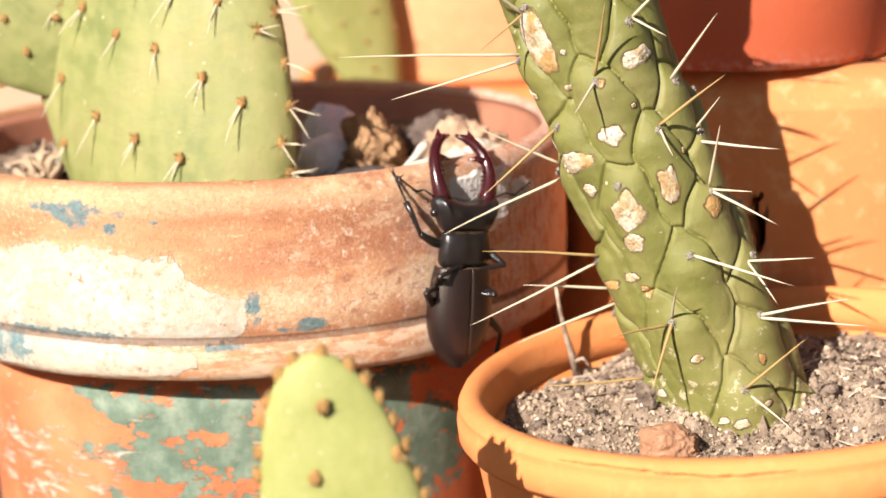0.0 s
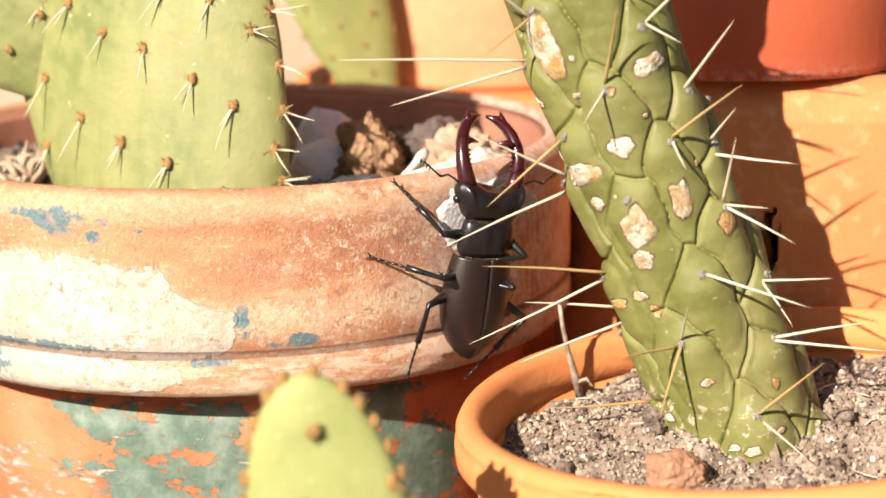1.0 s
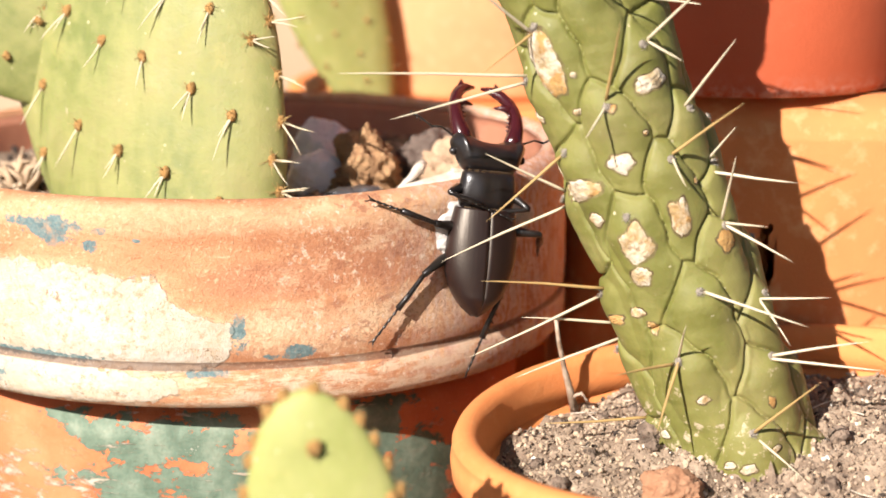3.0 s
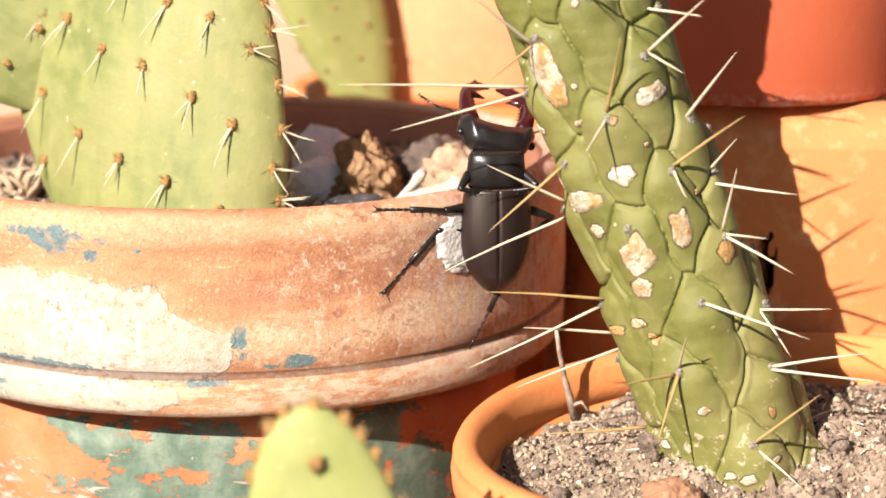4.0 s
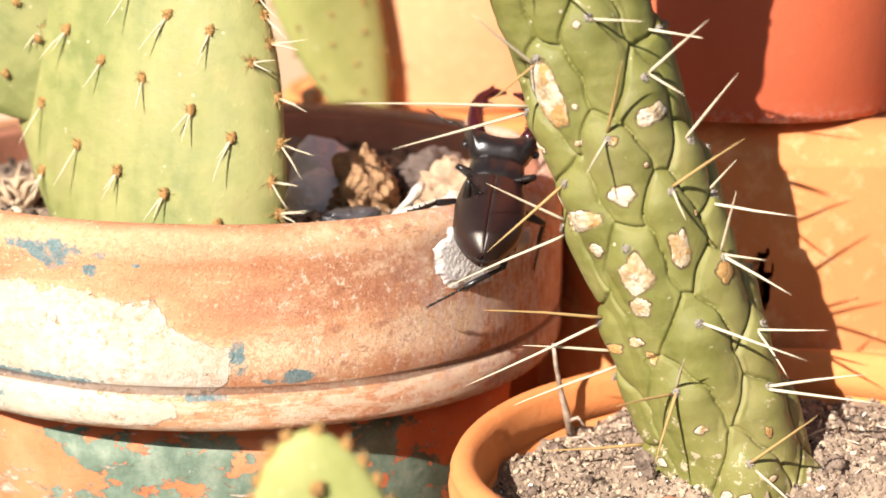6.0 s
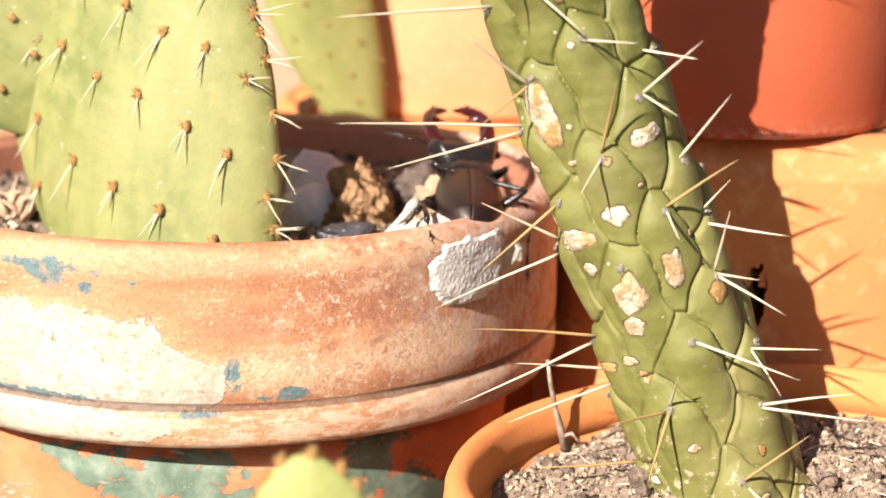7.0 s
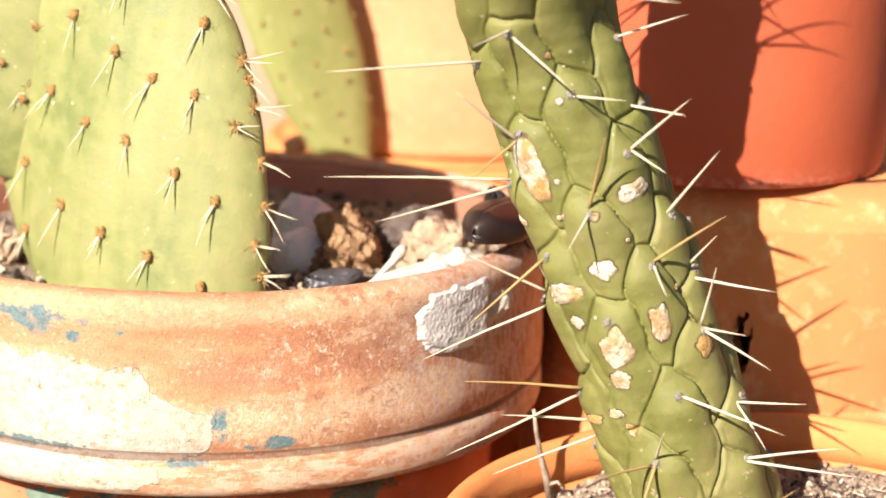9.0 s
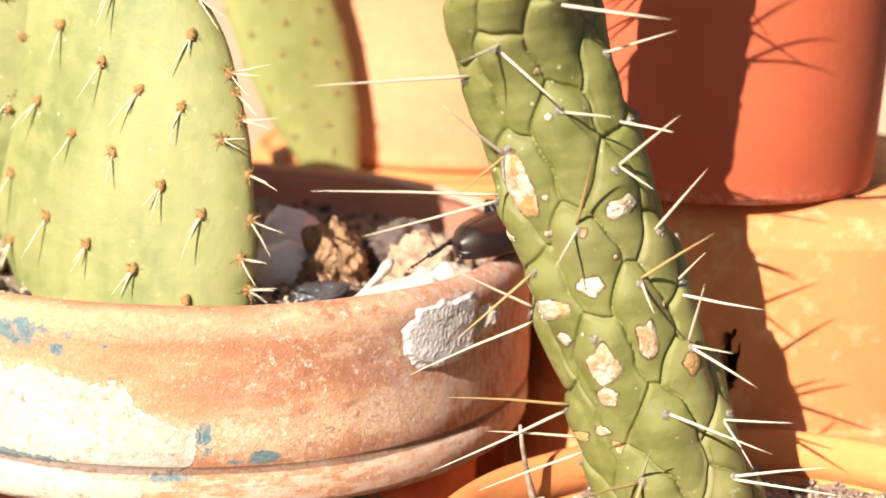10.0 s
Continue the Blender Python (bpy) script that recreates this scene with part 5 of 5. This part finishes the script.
def build_leg(b, kind, side):
    coxa, l1, l2 = LEGS[kind]
    bm = bmesh.new()
    tube(bm, [(-0.0008, 0, 0), (l1 * 0.12, 0, 0.0001), (l1 * 0.45, 0, 0.0003), (l1 * 0.8, 0, 0.0002), (l1, 0, 0), (l1 * 1.04, 0, 0)], [0.0009, 0.0012, 0.0014, 0.0010, 0.0009, 0.0004], 12)
    thigh = part("leg", bm, M_LEG, b, "thin jointed black leg")
    bm = bmesh.new()
    t = l2 * 0.52
    tube(bm, [(-0.0003, 0, 0), (t * 0.15, 0, 0), (t * 0.6, 0, -0.0002), (t, 0, 0)], [0.0006, 0.00062, 0.00075, 0.0009], 10)
    for k in range(4):
        x = t * (0.35 + 0.2 * k)
        tube(bm, [(x, 0, 0.0004), (x + 0.0006, 0.0003, 0.0013)], [0.00028, 0.00004], 6)
    seg = (l2 - t) / 5
    for k in range(5):
        x0 = t + seg * k
        tube(bm, [(x0, 0, 0), (x0 + seg * 0.25, 0, 0), (x0 + seg * 0.85, 0, -0.0001), (x0 + seg, 0, 0)], [0.0002, 0.0003, 0.00044, 0.0002], 8)
    for s in (-1, 1):
        tube(bm, [(l2 - 0.0002, 0, 0), (l2 + 0.0007, s * 0.0007, 0.0002), (l2 + 0.0013, s * 0.0009, -0.0005)], [0.0002, 0.00016, 0.00003], 6)
    shin = part("shin", bm, M_LEG, thigh)
    return thigh, shin


BEETLE, HEAD = build_beetle()
LEG_SET = {(k, s): build_leg(BEETLE, k, s) for k in LEGS for s in (-1, 1)}


# ---- movement ----
def body_pose(joint, tail, up):
    """Pose of the beetle from the root and the tip of its wing cases and the way its back faces."""
    f = (Vector(joint) - Vector(tail)).normalized()
    r = f.cross(Vector(up)).normalized()
    u = r.cross(f)
    m = Matrix((r, f, u)).transposed().to_4x4()
    return Matrix.Translation(joint) @ m


def leg_pose(kind, side, foot):
    """Thigh and shin poses that bring the foot to a place in the beetle's space."""
    (cx, cy, cz), l1, l2 = LEGS[kind]
    root = Vector((side * cx, cy, cz))
    d = Vector(foot) - root
    dist = max(abs(l1 - l2) + 0.001, min(d.length, (l1 + l2) * 0.985))
    d.normalize()
    pole = Vector((side * 1.0, {"fore": 0.2, "middle": 0.1, "hind": 0.1}[kind], {"fore": 0.3, "middle": 0.75, "hind": 0.65}[kind]))
    z = (pole - d * pole.dot(d)).normalized()
    a = math.acos(max(-1, min(1, (l1 * l1 + dist * dist - l2 * l2) / (2 * l1 * dist))))
    x = d * math.cos(a) + z * math.sin(a)
    zz = (z - x * z.dot(x)).normalized()
    y = zz.cross(x)
    thigh = Matrix.Translation(root) @ Matrix((x, y, zz)).transposed().to_4x4()
    c = math.acos(max(-1, min(1, (l1 * l1 + l2 * l2 - dist * dist) / (2 * l1 * l2))))
    shin = Matrix.Translation((l1, 0, 0)) @ Matrix.Rotation(math.pi - c, 4, "Y")
    return thigh, shin


def motions():
    body = [
        (0, (0.0589, -0.0787, -0.0268), (0.0556, -0.0792, -0.0556), (0.441, -0.897, -0.037)),
        (0.5, (0.0617, -0.0789, -0.0261), (0.0575, -0.0768, -0.0547), (0.504, -0.853, -0.138)),
        (1, (0.0644, -0.0772, -0.0203), (0.0595, -0.0749, -0.0488), (0.410, -0.901, -0.143)),
        (1.5, (0.0672, -0.0769, -0.0157), (0.0620, -0.0793, -0.0442), (0.543, -0.839, -0.029)),
        (2, (0.0676, -0.0740, -0.0136), (0.0634, -0.0777, -0.0420), (0.598, -0.801, 0.015)),
        (2.5, (0.0660, -0.0721, -0.0106), (0.0615, -0.0776, -0.0387), (0.436, -0.894, 0.103)),
        (4, (0.0695, -0.0693, 0.0022), (0.0694, -0.0690, -0.0268), (0.044, -0.999, -0.011)),
        (4.5, (0.0709, -0.0646, 0.0015), (0.0682, -0.0820, -0.0215), (0.142, -0.796, 0.588)),
        (5, (0.0705, -0.0654, 0.0032), (0.0662, -0.0854, -0.0174), (-0.012, -0.716, 0.698)),
        (5.5, (0.0716, -0.0650, 0.0041), (0.0643, -0.0867, -0.0137), (-0.027, -0.627, 0.778)),
        (7, (0.0680, -0.0340, 0.0052), (0.0654, -0.0617, -0.0030), (0.056, -0.288, 0.956)),
        (7.5, (0.0705, -0.0275, 0.0035), (0.0656, -0.0556, -0.0018), (-0.094, -0.169, 0.981)),
        (8, (0.0743, -0.0374, 0.0108), (0.0687, -0.0636, -0.0002), (-0.112, -0.365, 0.924)),
        (8.5, (0.0796, -0.0309, 0.0110), (0.0734, -0.0574, 0.0010), (-0.034, -0.346, 0.938)),
        (9, (0.0875, -0.0271, 0.0086), (0.0705, -0.0506, 0.0074), (0.080, -0.109, 0.991)),
        (9.5, (0.0913, -0.0151, 0.0069), (0.0716, -0.0363, 0.0050), (0.035, -0.120, 0.992)),
        (10, (0.0915, -0.0195, 0.0079), (0.0715, -0.0403, 0.0044), (-0.058, -0.108, 0.992)),
    ]
    poses = [(t, body_pose(j, a, u)) for t, j, a, u in body]
    walk(BEETLE, poses)
    nods = [(0, 19, -3), (0.5, 24, -5), (1, 19, -3), (1.5, 22, 0), (2, 28, 0), (2.5, 22, 0), (4, 53, -13), (4.5, 8, -2), (5, -1, -7), (5.5, -7, -6), (7, -18, 11), (7.5, -16, 7), (8, -14, 1), (8.5, -20, 0), (9, 5, 0), (9.5, 5, 0), (10, 5, 0)]
    walk(HEAD, [(t, Matrix.Translation(NECK) @ pose(0, 0, 0, -n, 0, y)) for t, n, y in nods])
    # where the feet hold on, in the place
    feet = {
        ("fore", -1): [(0, 0.0404, -0.0813, 0.0014), (0.5, 0.0416, -0.0808, 0.0015), (1, 0.0414, -0.0809, 0.0012), (1.5, 0.0419, -0.0807, 0.0013), (2, 0.0399, -0.0816, 0.0002), (2.5, 0.0527, -0.0604, 0.0025)],
        ("middle", -1): [(0, 0.0368, -0.0828, -0.0384), (0.5, 0.028, -0.0858, -0.0225), (1, 0.0346, -0.0837, -0.0178), (1.5, 0.0364, -0.083, -0.0145), (2, 0.0401, -0.0815, -0.019), (2.5, 0.0371, -0.0827, 0.0003), (4, 0.0308, -0.085, 0.0008), (4.5, 0.0367, -0.0572, 0.0025), (5, 0.0339, -0.0839, -0.0011), (5.5, 0.0363, -0.083, 0.0003), (7, 0.0393, -0.0818, 0.001), (7.5, 0.0528, -0.0696, 0.0025), (8, 0.0469, -0.0782, 0.0002), (8.5, 0.0593, -0.0705, 0.0002)],
        ("hind", -1): [(0, 0.0438, -0.0798, -0.0512), (0.5, 0.0452, -0.0791, -0.0517), (1, 0.044, -0.0796, -0.0514), (1.5, 0.0346, -0.0836, -0.0482), (2, 0.0339, -0.0839, -0.048), (2.5, 0.0341, -0.0838, -0.0479), (4, 0.0385, -0.0821, -0.0219), (4.5, 0.0466, -0.0784, -0.0263), (5, 0.0549, -0.0735, -0.0142), (5.5, 0.0566, -0.0723, -0.0121), (7, 0.0533, -0.0745, 0.0001), (7.5, 0.0544, -0.0739, 0.0003), (8, 0.06, -0.0699, -0.0001), (8.5, 0.0604, -0.0696, -0.0007), (9, 0.063, -0.0347, 0.0025), (9.5, 0.0566, -0.0464, 0.0025), (10, 0.0557, -0.0516, 0.0025)],
        ("hind", 1): [(0, 0.0672, -0.0641, -0.0685), (0.5, 0.0728, -0.0586, -0.0665), (1, 0.061, -0.0692, -0.0552), (1.5, 0.0604, -0.0697, -0.0512), (2, 0.0604, -0.0697, -0.0539), (2.5, 0.0588, -0.0708, -0.0546), (4, 0.0613, -0.0689, -0.0454), (4.5, 0.0616, -0.0687, -0.0448), (5, 0.0628, -0.0678, -0.0442), (5.5, 0.0631, -0.0676, -0.0435), (7, 0.0781, -0.0525, -0.0152), (7.5, 0.0706, -0.0609, -0.0122), (8, 0.0871, -0.0395, -0.0111), (8.5, 0.0888, -0.0364, -0.0096)],
        ("middle", 1): [(2.5, 0.0789, -0.0516, -0.0259), (4, 0.0813, -0.0484, -0.0157), (4.5, 0.082, -0.0475, -0.0175), (5, 0.083, -0.046, -0.0166), (5.5, 0.0835, -0.0453, -0.0159), (7, 0.0842, -0.0442, -0.0195), (7.5, 0.0891, -0.036, -0.0241), (8, 0.0884, -0.0372, -0.0168)],
    }
    rest = {"fore": (0.0165, 0.0150, -0.0060), "middle": (0.0200, -0.0020, -0.0060), "hind": (0.0150, -0.0250, -0.0060)}
    for (kind, side), (thigh, shin) in LEG_SET.items():
        held = {row[0]: Vector(row[1:]) for row in feet.get((kind, side), [])}
        up_rows, low_rows = [], []
        for t, m in poses:
            x, y, z = rest[kind]
            target = m.inverted() @ held[t] if t in held else Vector((side * x, y, z))
            a, c = leg_pose(kind, side, target)
            up_rows.append((t, a))
            low_rows.append((t, c))
        walk(thigh, up_rows)
        walk(shin, low_rows)


motions()
